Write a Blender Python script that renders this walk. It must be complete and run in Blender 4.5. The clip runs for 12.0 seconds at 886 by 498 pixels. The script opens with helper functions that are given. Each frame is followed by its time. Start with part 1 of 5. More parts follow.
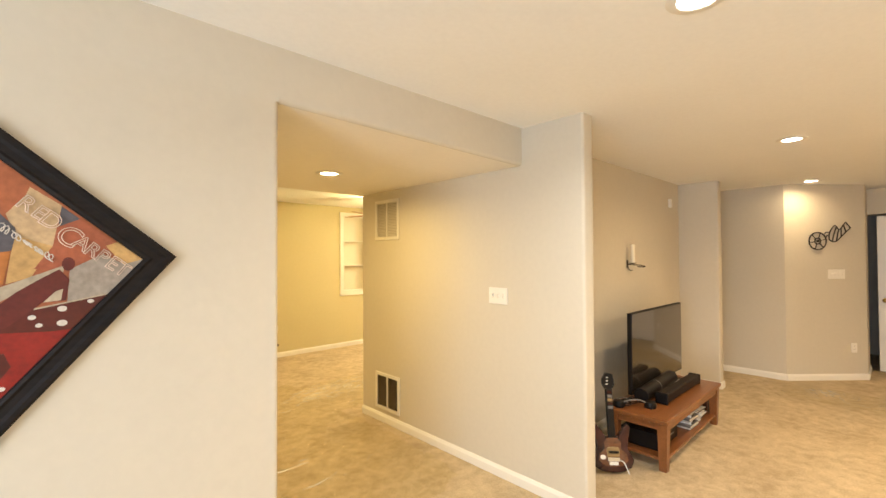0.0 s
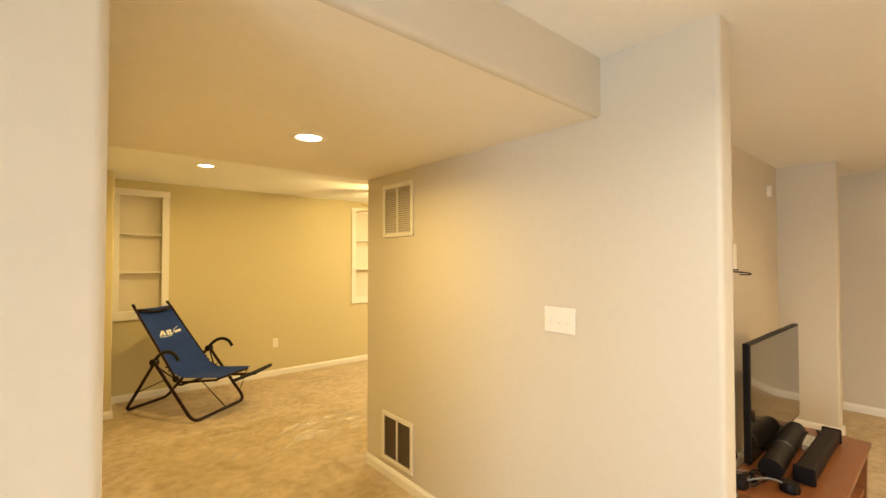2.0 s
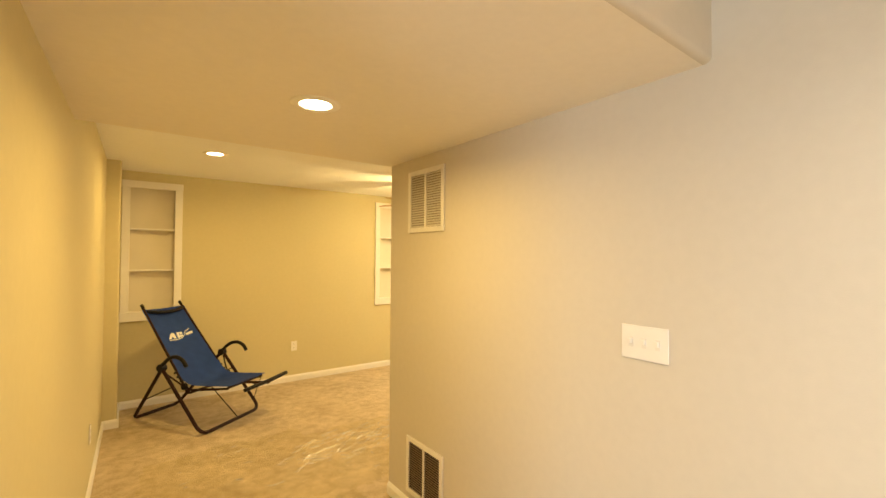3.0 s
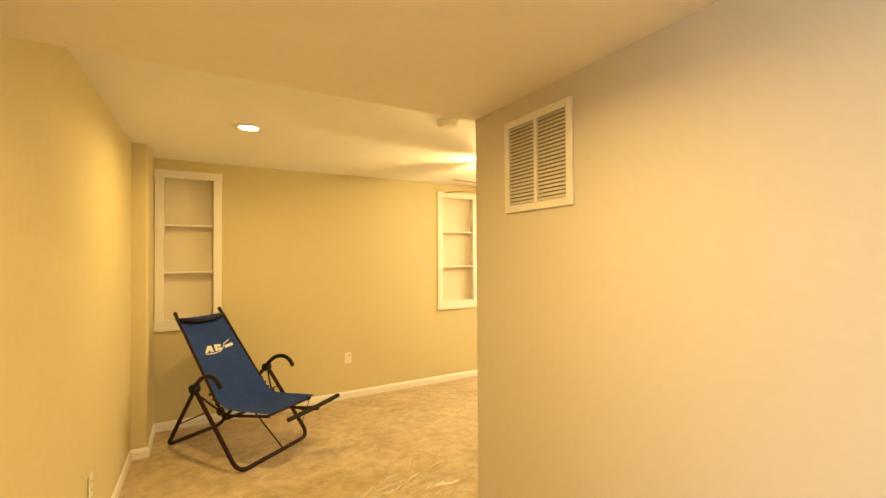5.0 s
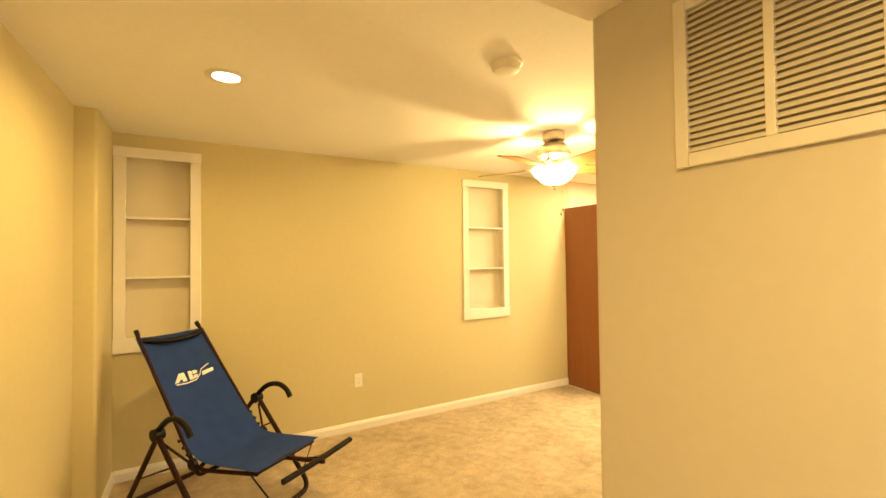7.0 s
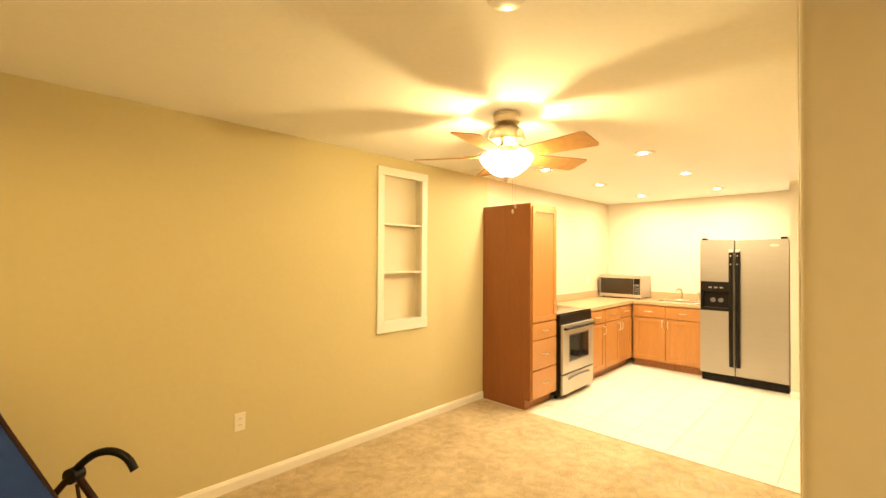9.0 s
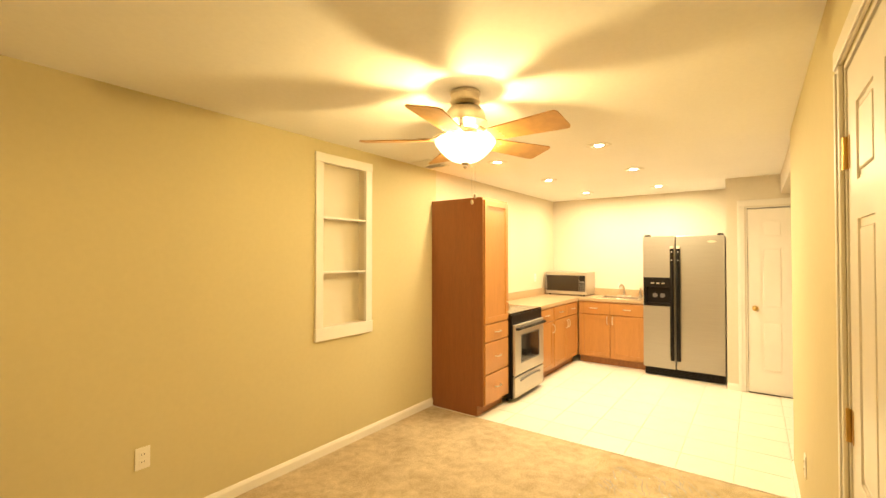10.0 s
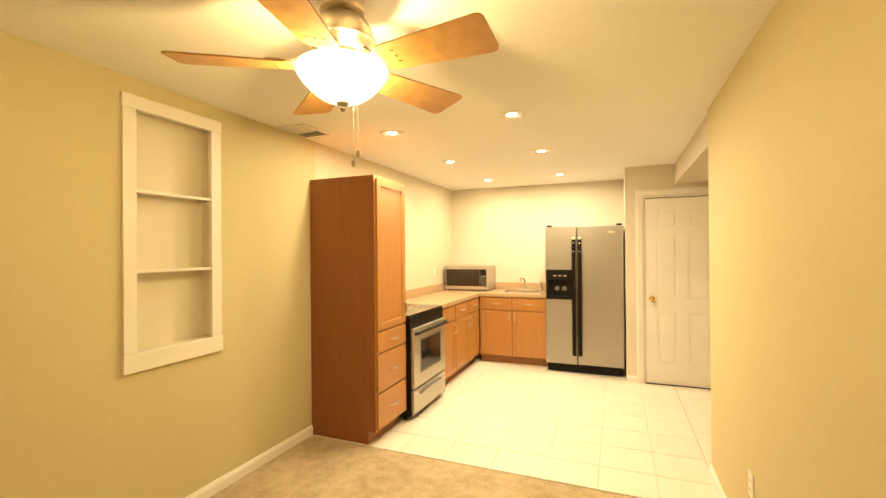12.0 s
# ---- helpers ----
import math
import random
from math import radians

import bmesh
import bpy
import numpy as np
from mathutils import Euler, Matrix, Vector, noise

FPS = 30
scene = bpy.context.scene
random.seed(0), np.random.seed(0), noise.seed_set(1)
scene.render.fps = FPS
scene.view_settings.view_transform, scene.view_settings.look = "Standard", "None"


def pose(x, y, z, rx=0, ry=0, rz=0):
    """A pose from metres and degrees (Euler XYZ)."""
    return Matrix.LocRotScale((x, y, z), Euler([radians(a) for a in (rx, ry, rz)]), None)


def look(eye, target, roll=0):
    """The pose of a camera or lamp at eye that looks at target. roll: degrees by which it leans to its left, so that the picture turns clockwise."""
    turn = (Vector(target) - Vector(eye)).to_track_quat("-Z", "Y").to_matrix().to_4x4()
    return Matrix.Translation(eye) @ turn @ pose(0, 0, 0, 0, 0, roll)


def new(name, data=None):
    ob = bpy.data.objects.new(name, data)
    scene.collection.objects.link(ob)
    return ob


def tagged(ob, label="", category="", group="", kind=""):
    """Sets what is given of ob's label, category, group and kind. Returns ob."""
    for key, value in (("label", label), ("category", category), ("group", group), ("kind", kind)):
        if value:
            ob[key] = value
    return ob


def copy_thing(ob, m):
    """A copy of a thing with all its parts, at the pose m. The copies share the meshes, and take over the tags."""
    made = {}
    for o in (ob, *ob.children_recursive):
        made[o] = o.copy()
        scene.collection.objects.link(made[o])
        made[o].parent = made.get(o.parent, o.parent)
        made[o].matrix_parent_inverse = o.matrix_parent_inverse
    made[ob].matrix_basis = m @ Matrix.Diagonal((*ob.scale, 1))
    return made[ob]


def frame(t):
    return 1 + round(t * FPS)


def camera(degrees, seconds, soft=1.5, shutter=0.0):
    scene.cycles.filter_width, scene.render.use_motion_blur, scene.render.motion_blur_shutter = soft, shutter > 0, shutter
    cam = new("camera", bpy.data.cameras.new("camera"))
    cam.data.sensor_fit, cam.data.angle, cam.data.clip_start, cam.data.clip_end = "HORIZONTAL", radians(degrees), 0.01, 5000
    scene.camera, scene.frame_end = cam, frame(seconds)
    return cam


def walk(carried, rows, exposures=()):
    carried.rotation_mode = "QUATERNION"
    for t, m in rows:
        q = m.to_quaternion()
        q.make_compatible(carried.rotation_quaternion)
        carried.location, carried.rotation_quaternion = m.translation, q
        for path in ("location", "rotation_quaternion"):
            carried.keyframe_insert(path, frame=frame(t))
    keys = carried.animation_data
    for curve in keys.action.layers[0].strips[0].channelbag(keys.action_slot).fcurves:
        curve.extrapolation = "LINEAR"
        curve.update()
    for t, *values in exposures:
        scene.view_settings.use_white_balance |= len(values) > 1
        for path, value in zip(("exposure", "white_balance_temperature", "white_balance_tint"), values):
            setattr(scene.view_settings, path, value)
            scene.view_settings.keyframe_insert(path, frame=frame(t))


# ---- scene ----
cam = camera(91.8, 12.0)
PATH = [
    (0, (0.249, 0.212, 1.528), (1.626, 1.662, 1.562), -0.3),
    (0.5, (0.447, 0.418, 1.524), (1.813, 1.878, 1.563), -0.6),
    (1, (0.626, 0.607, 1.525), (1.974, 2.084, 1.563), -0.6),
    (1.5, (0.786, 0.788, 1.527), (2.112, 2.285, 1.568), -0.4),
    (2, (0.925, 0.974, 1.531), (2.217, 2.5, 1.575), -0.0),
    (2.5, (1.067, 1.177, 1.531), (2.316, 2.738, 1.574), 0.2),
    (3, (1.181, 1.375, 1.537), (2.381, 2.975, 1.573), 0.4),
    (5, (1.488, 2.215, 1.509), (2.487, 3.947, 1.541), -0.4),
    (5.5, (1.534, 2.456, 1.495), (2.496, 4.21, 1.531), -0.5),
    (6, (1.576, 2.657, 1.484), (2.525, 4.417, 1.522), -0.7),
    (6.5, (1.625, 2.870, 1.491), (2.579, 4.628, 1.530), -0.7),
    (7, (1.669, 3.050, 1.490), (2.666, 4.783, 1.532), -0.7),
    (9, (1.783, 3.789, 1.521), (3.222, 5.178, 1.555), 0.4),
    (9.5, (1.872, 3.941, 1.516), (3.404, 5.226, 1.551), 0.3),
    (10, (1.978, 4.058, 1.506), (3.596, 5.233, 1.537), 0.0),
    (10.5, (2.118, 4.156, 1.496), (3.811, 5.22, 1.522), -0.4),
    (11, (2.285, 4.258, 1.485), (4.045, 5.208, 1.5), -0.8),
    (11.5, (2.44, 4.334, 1.477), (4.247, 5.191, 1.486), -0.7),
    (12, (2.615, 4.405, 1.473), (4.469, 5.157, 1.481), -0.5),
]
walk(cam, [(t, look(eye, target, roll)) for t, eye, target, roll in PATH],
     [(0, 0.06, 5850, 9), (1.5, 0.0, 6080, 9), (3.0, -0.05, 6380, 10), (5.0, 0.08, 6650, 11), (7.0, 0.15, 6650, 11), (9.0, -0.02, 6550, 13), (10.0, -0.18, 6550, 12), (11.0, -0.28, 6550, 12), (12.0, -0.46, 6500, 12)])


# ---- light ----
world = bpy.data.worlds.new("world")
scene.world = world
world.use_nodes = True
world.node_tree.nodes["Background"].inputs[0].default_value = (0.9, 0.8, 0.65, 1)
world.node_tree.nodes["Background"].inputs[1].default_value = 0.02

CEIL, SOFFIT, NORTH, SOUTH, EAST = 2.38, 2.13, 6.705, 3.85, 8.68
WHITE_LAMP, WARM_LAMP, AMBER_LAMP, KITCHEN_LAMP = (1.0, 0.88, 0.72), (1.0, 0.725, 0.295), (1.0, 0.672, 0.222), (1.0, 0.805, 0.485)
WARM_WHITE = (1.0, 0.69, 0.34)


def lamp(x, y, z, watts, colour, size=0.12, spread=155):
    data = bpy.data.lights.new("downlight", "AREA")
    data.shape, data.size, data.energy, data.color = "DISK", size, watts, colour
    data.spread = radians(spread)
    ob = new("downlight", data)
    ob.matrix_world = pose(x, y, z)
    return ob


# daylight through an added, unseen glazed garden door behind and beside the walk's start
day = bpy.data.lights.new("daylight", "AREA")
day.shape, day.size, day.size_y, day.energy, day.color = "RECTANGLE", 2.1, 2.0, 135, (0.88, 0.94, 1.0)
new("daylight", day).matrix_world = look((-2.65, -0.2, 1.05), (0.0, -0.2, 1.05))
# the bulbs in the fan's bowl
bulb = bpy.data.lights.new("fan_bulb", "POINT")
bulb.shadow_soft_size, bulb.energy, bulb.color = 0.026, 50, WARM_LAMP
new("fan_bulb", bulb).location = (3.89, 5.30, 2.016)

# ---- materials ----
def shader(name, colour, rough=0.6, metal=0.0, noise_scale=0.0, vary=0.1, bump=0.0, bump_scale=200.0, fine=0.0, coat=0.0, stretch=(1, 1, 1), per_object=0.0, span=0.2, spec=0.5):
    """A principled material with blotches at one scale, relief at another."""
    m = bpy.data.materials.new(name)
    m.use_nodes = True
    n, l = m.node_tree.nodes, m.node_tree.links
    b = n["Principled BSDF"]
    b.inputs["Base Color"].default_value = (*colour, 1)
    b.inputs["Roughness"].default_value = rough
    b.inputs["Metallic"].default_value = metal
    b.inputs["Coat Weight"].default_value = coat
    b.inputs["Specular IOR Level"].default_value = spec
    co = n.new("ShaderNodeTexCoord")
    mp = n.new("ShaderNodeMapping")
    mp.inputs["Scale"].default_value = stretch
    l.new(co.outputs["Object"], mp.inputs["Vector"])
    if noise_scale:
        t = n.new("ShaderNodeTexNoise")
        t.inputs["Scale"].default_value = noise_scale
        t.inputs["Detail"].default_value = 6
        l.new(mp.outputs[0], t.inputs["Vector"])
        last = t.outputs["Fac"]
        if fine:
            f = n.new("ShaderNodeTexNoise")
            f.inputs["Scale"].default_value = fine
            f.inputs["Detail"].default_value = 4
            l.new(mp.outputs[0], f.inputs["Vector"])
            add = n.new("ShaderNodeMath")
            add.operation = "ADD"
            l.new(last, add.inputs[0])
            l.new(f.outputs["Fac"], add.inputs[1])
            half = n.new("ShaderNodeMath")
            half.operation = "MULTIPLY"
            half.inputs[1].default_value = 0.5
            l.new(add.outputs[0], half.inputs[0])
            last = half.outputs[0]
        if per_object:
            info = n.new("ShaderNodeObjectInfo")
            ma = n.new("ShaderNodeMath")
            ma.operation = "MULTIPLY_ADD"
            ma.inputs[1].default_value = per_object
            l.new(info.outputs["Random"], ma.inputs[0])
            l.new(last, ma.inputs[2])
            last = ma.outputs[0]
        r = n.new("ShaderNodeValToRGB")
        r.color_ramp.elements[0].position, r.color_ramp.elements[1].position = 0.5 - span, 0.5 + span
        r.color_ramp.elements[0].color = (*[c * (1 - vary) for c in colour], 1)
        r.color_ramp.elements[1].color = (*[min(1, c * (1 + vary)) for c in colour], 1)
        l.new(last, r.inputs[0])
        l.new(r.outputs[0], b.inputs["Base Color"])
    if bump:
        t = n.new("ShaderNodeTexNoise")
        t.inputs["Scale"].default_value = bump_scale
        t.inputs["Detail"].default_value = 5
        l.new(mp.outputs[0], t.inputs["Vector"])
        u = n.new("ShaderNodeBump")
        u.inputs["Strength"].default_value = bump
        u.inputs["Distance"].default_value = 0.01
        l.new(t.outputs["Fac"], u.inputs["Height"])
        l.new(u.outputs[0], b.inputs["Normal"])
    return m


def glow(name, colour, strength):
    m = bpy.data.materials.new(name)
    m.use_nodes = True
    b = m.node_tree.nodes["Principled BSDF"]
    b.inputs["Base Color"].default_value = (0.8, 0.8, 0.8, 1)
    b.inputs["Emission Color"].default_value = (*colour, 1)
    b.inputs["Emission Strength"].default_value = strength
    return m


PAINT = shader("wall_paint", (0.60, 0.545, 0.44), 0.75, noise_scale=1.2, vary=0.03, bump=0.06, bump_scale=260, fine=30)
YELLOW_PAINT = shader("sitting_room_paint", (0.59, 0.513, 0.288), 0.75, noise_scale=1.2, vary=0.03, bump=0.06, bump_scale=260, fine=30)
KITCHEN_PAINT = shader("kitchen_paint", (0.66, 0.60, 0.48), 0.7, noise_scale=1.2, vary=0.03, bump=0.06, bump_scale=260, fine=30)
RANGE_WALL_PAINT = shader("range_wall_paint", (0.64, 0.57, 0.42), 0.72, noise_scale=1.2, vary=0.03, bump=0.06, bump_scale=260, fine=30)
SOFFIT_PAINT = shader("soffit_paint", (0.80, 0.74, 0.63), 0.8, noise_scale=1.4, vary=0.03, bump=0.07, bump_scale=220, fine=35)
CEILING_PAINT = shader("ceiling_paint", (0.84, 0.825, 0.79), 0.85, noise_scale=1.5, vary=0.03, bump=0.08, bump_scale=180, fine=40)
TRIM = shader("trim_paint", (0.80, 0.76, 0.68), 0.35, noise_scale=3, vary=0.03, bump=0.02, bump_scale=40)
CARPET = shader("carpet", (0.55, 0.43, 0.275), 0.95, bump=1.0, bump_scale=190)
cn, cl = CARPET.node_tree.nodes, CARPET.node_tree.links
c_pos, c_sum = cn.new("ShaderNodeTexCoord"), None
# trodden patches, tufts leaning either way, and single fibres
for scale, detail, bent, share in ((3.0, 3, 0.2, 0.36), (13.0, 5, 0.4, 0.46), (95.0, 3, 0.0, 0.38)):
    c_noise, c_part = cn.new("ShaderNodeTexNoise"), cn.new("ShaderNodeMath")
    c_noise.inputs["Scale"].default_value, c_noise.inputs["Detail"].default_value, c_noise.inputs["Distortion"].default_value = scale, detail, bent
    cl.new(c_pos.outputs["Object"], c_noise.inputs["Vector"])
    c_part.operation, c_part.inputs[1].default_value = "MULTIPLY_ADD", share
    c_part.inputs[2].default_value = 0.0
    cl.new(c_noise.outputs["Fac"], c_part.inputs[0])
    if c_sum:
        cl.new(c_sum, c_part.inputs[2])
    c_sum = c_part.outputs[0]
c_ramp = cn.new("ShaderNodeValToRGB")
for stop, spot, tone in zip(c_ramp.color_ramp.elements, (0.47, 0.75), ((0.43, 0.328, 0.192, 1), (0.68, 0.55, 0.35, 1))):
    stop.position, stop.color = spot, tone
cl.new(c_sum, c_ramp.inputs[0])
cl.new(c_ramp.outputs[0], cn["Principled BSDF"].inputs["Base Color"])
TILE = shader("floor_tile", (0.74, 0.69, 0.59), 0.3, noise_scale=6, vary=0.08, bump=0.03, bump_scale=30, fine=60, per_object=0.15)
GROUT = shader("grout", (0.73, 0.67, 0.57), 0.9, noise_scale=30, vary=0.15)
WOOD = shader("cabinet_wood", (0.44, 0.20, 0.056), 0.36, noise_scale=3, vary=0.13, bump=0.03, bump_scale=30, fine=18, stretch=(9, 9, 0.8))
SIDE_WOOD = shader("cabinet_side", (0.27, 0.092, 0.028), 0.40, noise_scale=3, vary=0.13, bump=0.03, bump_scale=30, fine=14, stretch=(7, 7, 0.7))
STEEL = shader("brushed_steel", (0.40, 0.375, 0.33), 0.38, 0.75, noise_scale=3, vary=0.06, fine=60, stretch=(1, 1, 30))
BLACK = shader("black_plastic", (0.007, 0.005, 0.004), 0.42, noise_scale=20, vary=0.2, spec=0.2)
CHROME_CAN = shader("can_reflector", (0.75, 0.68, 0.55), 0.3, 0.8)
BLUE = shader("blue_fabric", (0.033, 0.085, 0.34), 0.85, noise_scale=12, vary=0.2, bump=0.15, bump_scale=500, fine=300)
STAND_WOOD = shader("stand_wood", (0.20, 0.073, 0.021), 0.28, noise_scale=3, vary=0.3, bump=0.03, bump_scale=30, fine=18, stretch=(1, 10, 10))


# ---- mesh helpers ----
def part(name, bm, material, parent=None, label="", smooth=False):
    """Links a bmesh, in world coordinates, as one mesh, under a thing when given."""
    bmesh.ops.recalc_face_normals(bm, faces=bm.faces[:])
    me = bpy.data.meshes.new(name)
    bm.to_mesh(me)
    bm.free()
    me.materials.append(material)
    if smooth:
        me.shade_smooth()
        me.set_sharp_from_angle(angle=radians(40))
    ob = new(name, me)
    if parent:
        ob.parent = parent
        if not parent.parent:
            ob.matrix_parent_inverse = Matrix.Translation(-parent.location)
    if label:
        tagged(ob, label)
    return ob


def thing(name, loc, label, category, group="", kind=""):
    ob = new(name)
    ob.empty_display_size = 0.1
    ob.location = loc
    return tagged(ob, label, category, group, kind)


def box(bm, x0, x1, y0, y1, z0, z1, bevel=0.0, seg=2):
    vs = [bm.verts.new((x, y, z)) for x in (x0, x1) for y in (y0, y1) for z in (z0, z1)]
    fs = [bm.faces.new([vs[i] for i in q]) for q in ((0, 1, 3, 2), (4, 6, 7, 5), (0, 4, 5, 1), (2, 3, 7, 6), (0, 2, 6, 4), (1, 5, 7, 3))]
    if bevel:
        es = list({e for f in fs for e in f.edges})
        bmesh.ops.bevel(bm, geom=es, offset=bevel, segments=seg, profile=0.5, affect="EDGES")
    return bm


def cube(*a, **k):
    return box(bmesh.new(), *a, **k)


def rounded(poly, radii, n=6):
    """A polygon with some corners rounded off."""
    out = []
    for i, p in enumerate(poly):
        r = radii.get(i, 0)
        p = Vector(p)
        if not r:
            out.append(p)
            continue
        a, b = Vector(poly[i - 1]) - p, Vector(poly[(i + 1) % len(poly)]) - p
        a, b = p + a.normalized() * r, p + b.normalized() * r
        for k in range(n + 1):
            t = k / n
            out.append((1 - t) ** 2 * a + 2 * t * (1 - t) * p + t * t * b)
    return out


def prism(bm, poly, z0, z1):
    lo = [bm.verts.new((p[0], p[1], z0)) for p in poly]
    hi = [bm.verts.new((p[0], p[1], z1)) for p in poly]
    bm.faces.new(lo)
    bm.faces.new(hi)
    for i in range(len(poly)):
        j = (i + 1) % len(poly)
        bm.faces.new((lo[i], lo[j], hi[j], hi[i]))
    return bm


def tube(bm, pts, r, seg=10, closed=False):
    """A round bar swept along points."""
    pts = [Vector(p) for p in pts]
    rings, up = [], Vector((0.13, 0.21, 0.97)).normalized()
    for i, p in enumerate(pts):
        if closed:
            d = pts[(i + 1) % len(pts)] - pts[i - 1]
        else:
            d = pts[min(i + 1, len(pts) - 1)] - pts[max(i - 1, 0)]
        d.normalize()
        a = d.cross(up).normalized()
        if a.length < 0.1:
            a = d.orthogonal().normalized()
        up = a.cross(d).normalized()
        rings.append([bm.verts.new(p + r * (math.cos(2 * math.pi * k / seg) * a + math.sin(2 * math.pi * k / seg) * up)) for k in range(seg)])
    pairs = list(zip(rings, rings[1:])) + ([(rings[-1], rings[0])] if closed else [])
    for u, v in pairs:
        for k in range(seg):
            bm.faces.new((u[k], u[(k + 1) % seg], v[(k + 1) % seg], v[k]))
    if not closed:
        bm.faces.new(rings[0])
        bm.faces.new(rings[-1])
    return bm


def smooth_path(pts, n=6):
    """Points on a gentle curve through the given ones."""
    pts = [Vector(p) for p in pts]
    out = []
    for i in range(len(pts) - 1):
        p0, p1, p2, p3 = pts[max(i - 1, 0)], pts[i], pts[i + 1], pts[min(i + 2, len(pts) - 1)]
        for k in range(n):
            t = k / n
            out.append(0.5 * ((2 * p1) + (p2 - p0) * t + (2 * p0 - 5 * p1 + 4 * p2 - p3) * t * t + (3 * p1 - p0 - 3 * p2 + p3) * t ** 3))
    out.append(pts[-1])
    return out


def lathe(bm, profile, x, y, seg=28, z=0.0):
    """Turns (radius, height) pairs round an upright axis."""
    rings = []
    for r, h in profile:
        if r < 1e-5:
            rings.append([bm.verts.new((x, y, z + h))])
        else:
            rings.append([bm.verts.new((x + r * math.cos(2 * math.pi * k / seg), y + r * math.sin(2 * math.pi * k / seg), z + h)) for k in range(seg)])
    for u, v in zip(rings, rings[1:]):
        for k in range(seg):
            q = [u[k % len(u)], u[(k + 1) % len(u)], v[(k + 1) % len(v)], v[k % len(v)]]
            q = list(dict.fromkeys(q))
            if len(q) > 2:
                bm.faces.new(q)
    return bm


def structure(name, bm, material, label, category, smooth=False):
    return tagged(part(name, bm, material, None, "", smooth), label, category, "", "structure")


# ---- large structure ----
BULL = 0.022
RISE = 0.026  # the soffit's front corner at the passage wall sits a little higher
# carpet: the television room, the passage and the sitting room
bm = bmesh.new()
box(bm, -2.6, 9.6, -2.4, 3.85, -0.12, 0.0)
box(bm, 0.8, 5.415, 3.85, 6.85, -0.12, 0.0)
box(bm, 5.415, 9.6, 3.85, 6.85, -0.12, -0.014)
floor = structure("floor", bm, CARPET, "mottled beige cut-pile carpet laid through the basement rooms", "floor")

left_poly = rounded([(0.9605, 1.945), (1.068, 6.18), (1.175, 6.18), (1.175, 6.95), (0.7, 6.95), (0.7, 2.04), (0.93, 2.04), (0.93, 1.945)], {2: BULL})
structure("wall_west", prism(bmesh.new(), left_poly, 0, CEIL), YELLOW_PAINT, "warm beige painted drywall with a rounded corner bead", "wall", True)
entry_end = [(-2.6, 1.92), (0.96, 1.92), (0.9605, 1.945), (0.93, 1.945), (0.93, 2.04), (-2.6, 2.04)]
structure("wall_entry", prism(prism(bmesh.new(), rounded(entry_end, {1: BULL}), 0, SOFFIT + RISE), entry_end, SOFFIT + RISE, CEIL), PAINT, "warm beige painted wall holding the framed poster", "wall", True)
bm = prism(bmesh.new(), [(0.961, 1.945), (2.6, 1.945), (2.6, 2.5), (0.975, 2.5)], SOFFIT, CEIL)
prism(bm, [(0.975, 2.5), (2.6, 2.5), (2.6, 3.85), (1.009, 3.85)], SOFFIT, CEIL)
for v in bm.verts:
    if v.co.x < 0.97 and v.co.z < SOFFIT + 0.01:
        v.co.z += RISE
structure("soffit", bm, SOFFIT_PAINT, "lowered drywall soffit over the passage", "ceiling")
bm = cube(0.96, 2.6, 1.92, 1.945, SOFFIT, CEIL)
bmesh.ops.bevel(bm, geom=[e for e in bm.edges if all(v.co.y < 1.93 and v.co.z < SOFFIT + 0.01 for v in e.verts)], offset=0.02, segments=4, profile=0.5, affect="EDGES")
for v in bm.verts:
    if v.co.x < 1.0 and v.co.z < SOFFIT + 0.05:
        v.co.z += RISE
structure("soffit_front", bm, PAINT, "beige front face of the lowered soffit with a rounded edge", "ceiling", True)
grille_poly = rounded([(2.6, 1.475), (2.72, 1.475), (2.72, 3.73), (2.72, 3.85), (2.6, 3.85)], {0: BULL, 1: BULL, 4: BULL})
structure("wall_grilles", prism(bmesh.new(), grille_poly, 0, CEIL), PAINT, "beige partition wall with return-air grilles and a bullnose end", "wall", True)
bm = bmesh.new()
box(bm, 2.72, 2.85, 3.73, SOUTH, 0, CEIL)
box(bm, 2.85, 3.61, 3.73, SOUTH, 2.04, CEIL)
prism(bm, rounded([(3.61, 3.73), (5.87, 3.73), (5.87, SOUTH), (3.61, SOUTH)], {2: BULL}), 0, CEIL)
structure("wall_south", bm, YELLOW_PAINT, "beige painted wall with a closet door in it", "wall")
structure("wall_television", cube(2.72, 5.92, 2.02, 2.14, 0, CEIL), PAINT, "beige painted wall behind the television", "wall")
structure("wall_wing", prism(bmesh.new(), rounded([(5.92, 1.6), (6.04, 1.6), (6.04, 2.14), (5.92, 2.14)], {0: BULL, 1: BULL}), 0, CEIL), PAINT, "short beige wing wall beside the television", "wall", True)
structure("wall_closet_end", cube(5.75, 5.868, 2.14, 3.73, 0, CEIL), PAINT, "plain beige wall end", "wall")
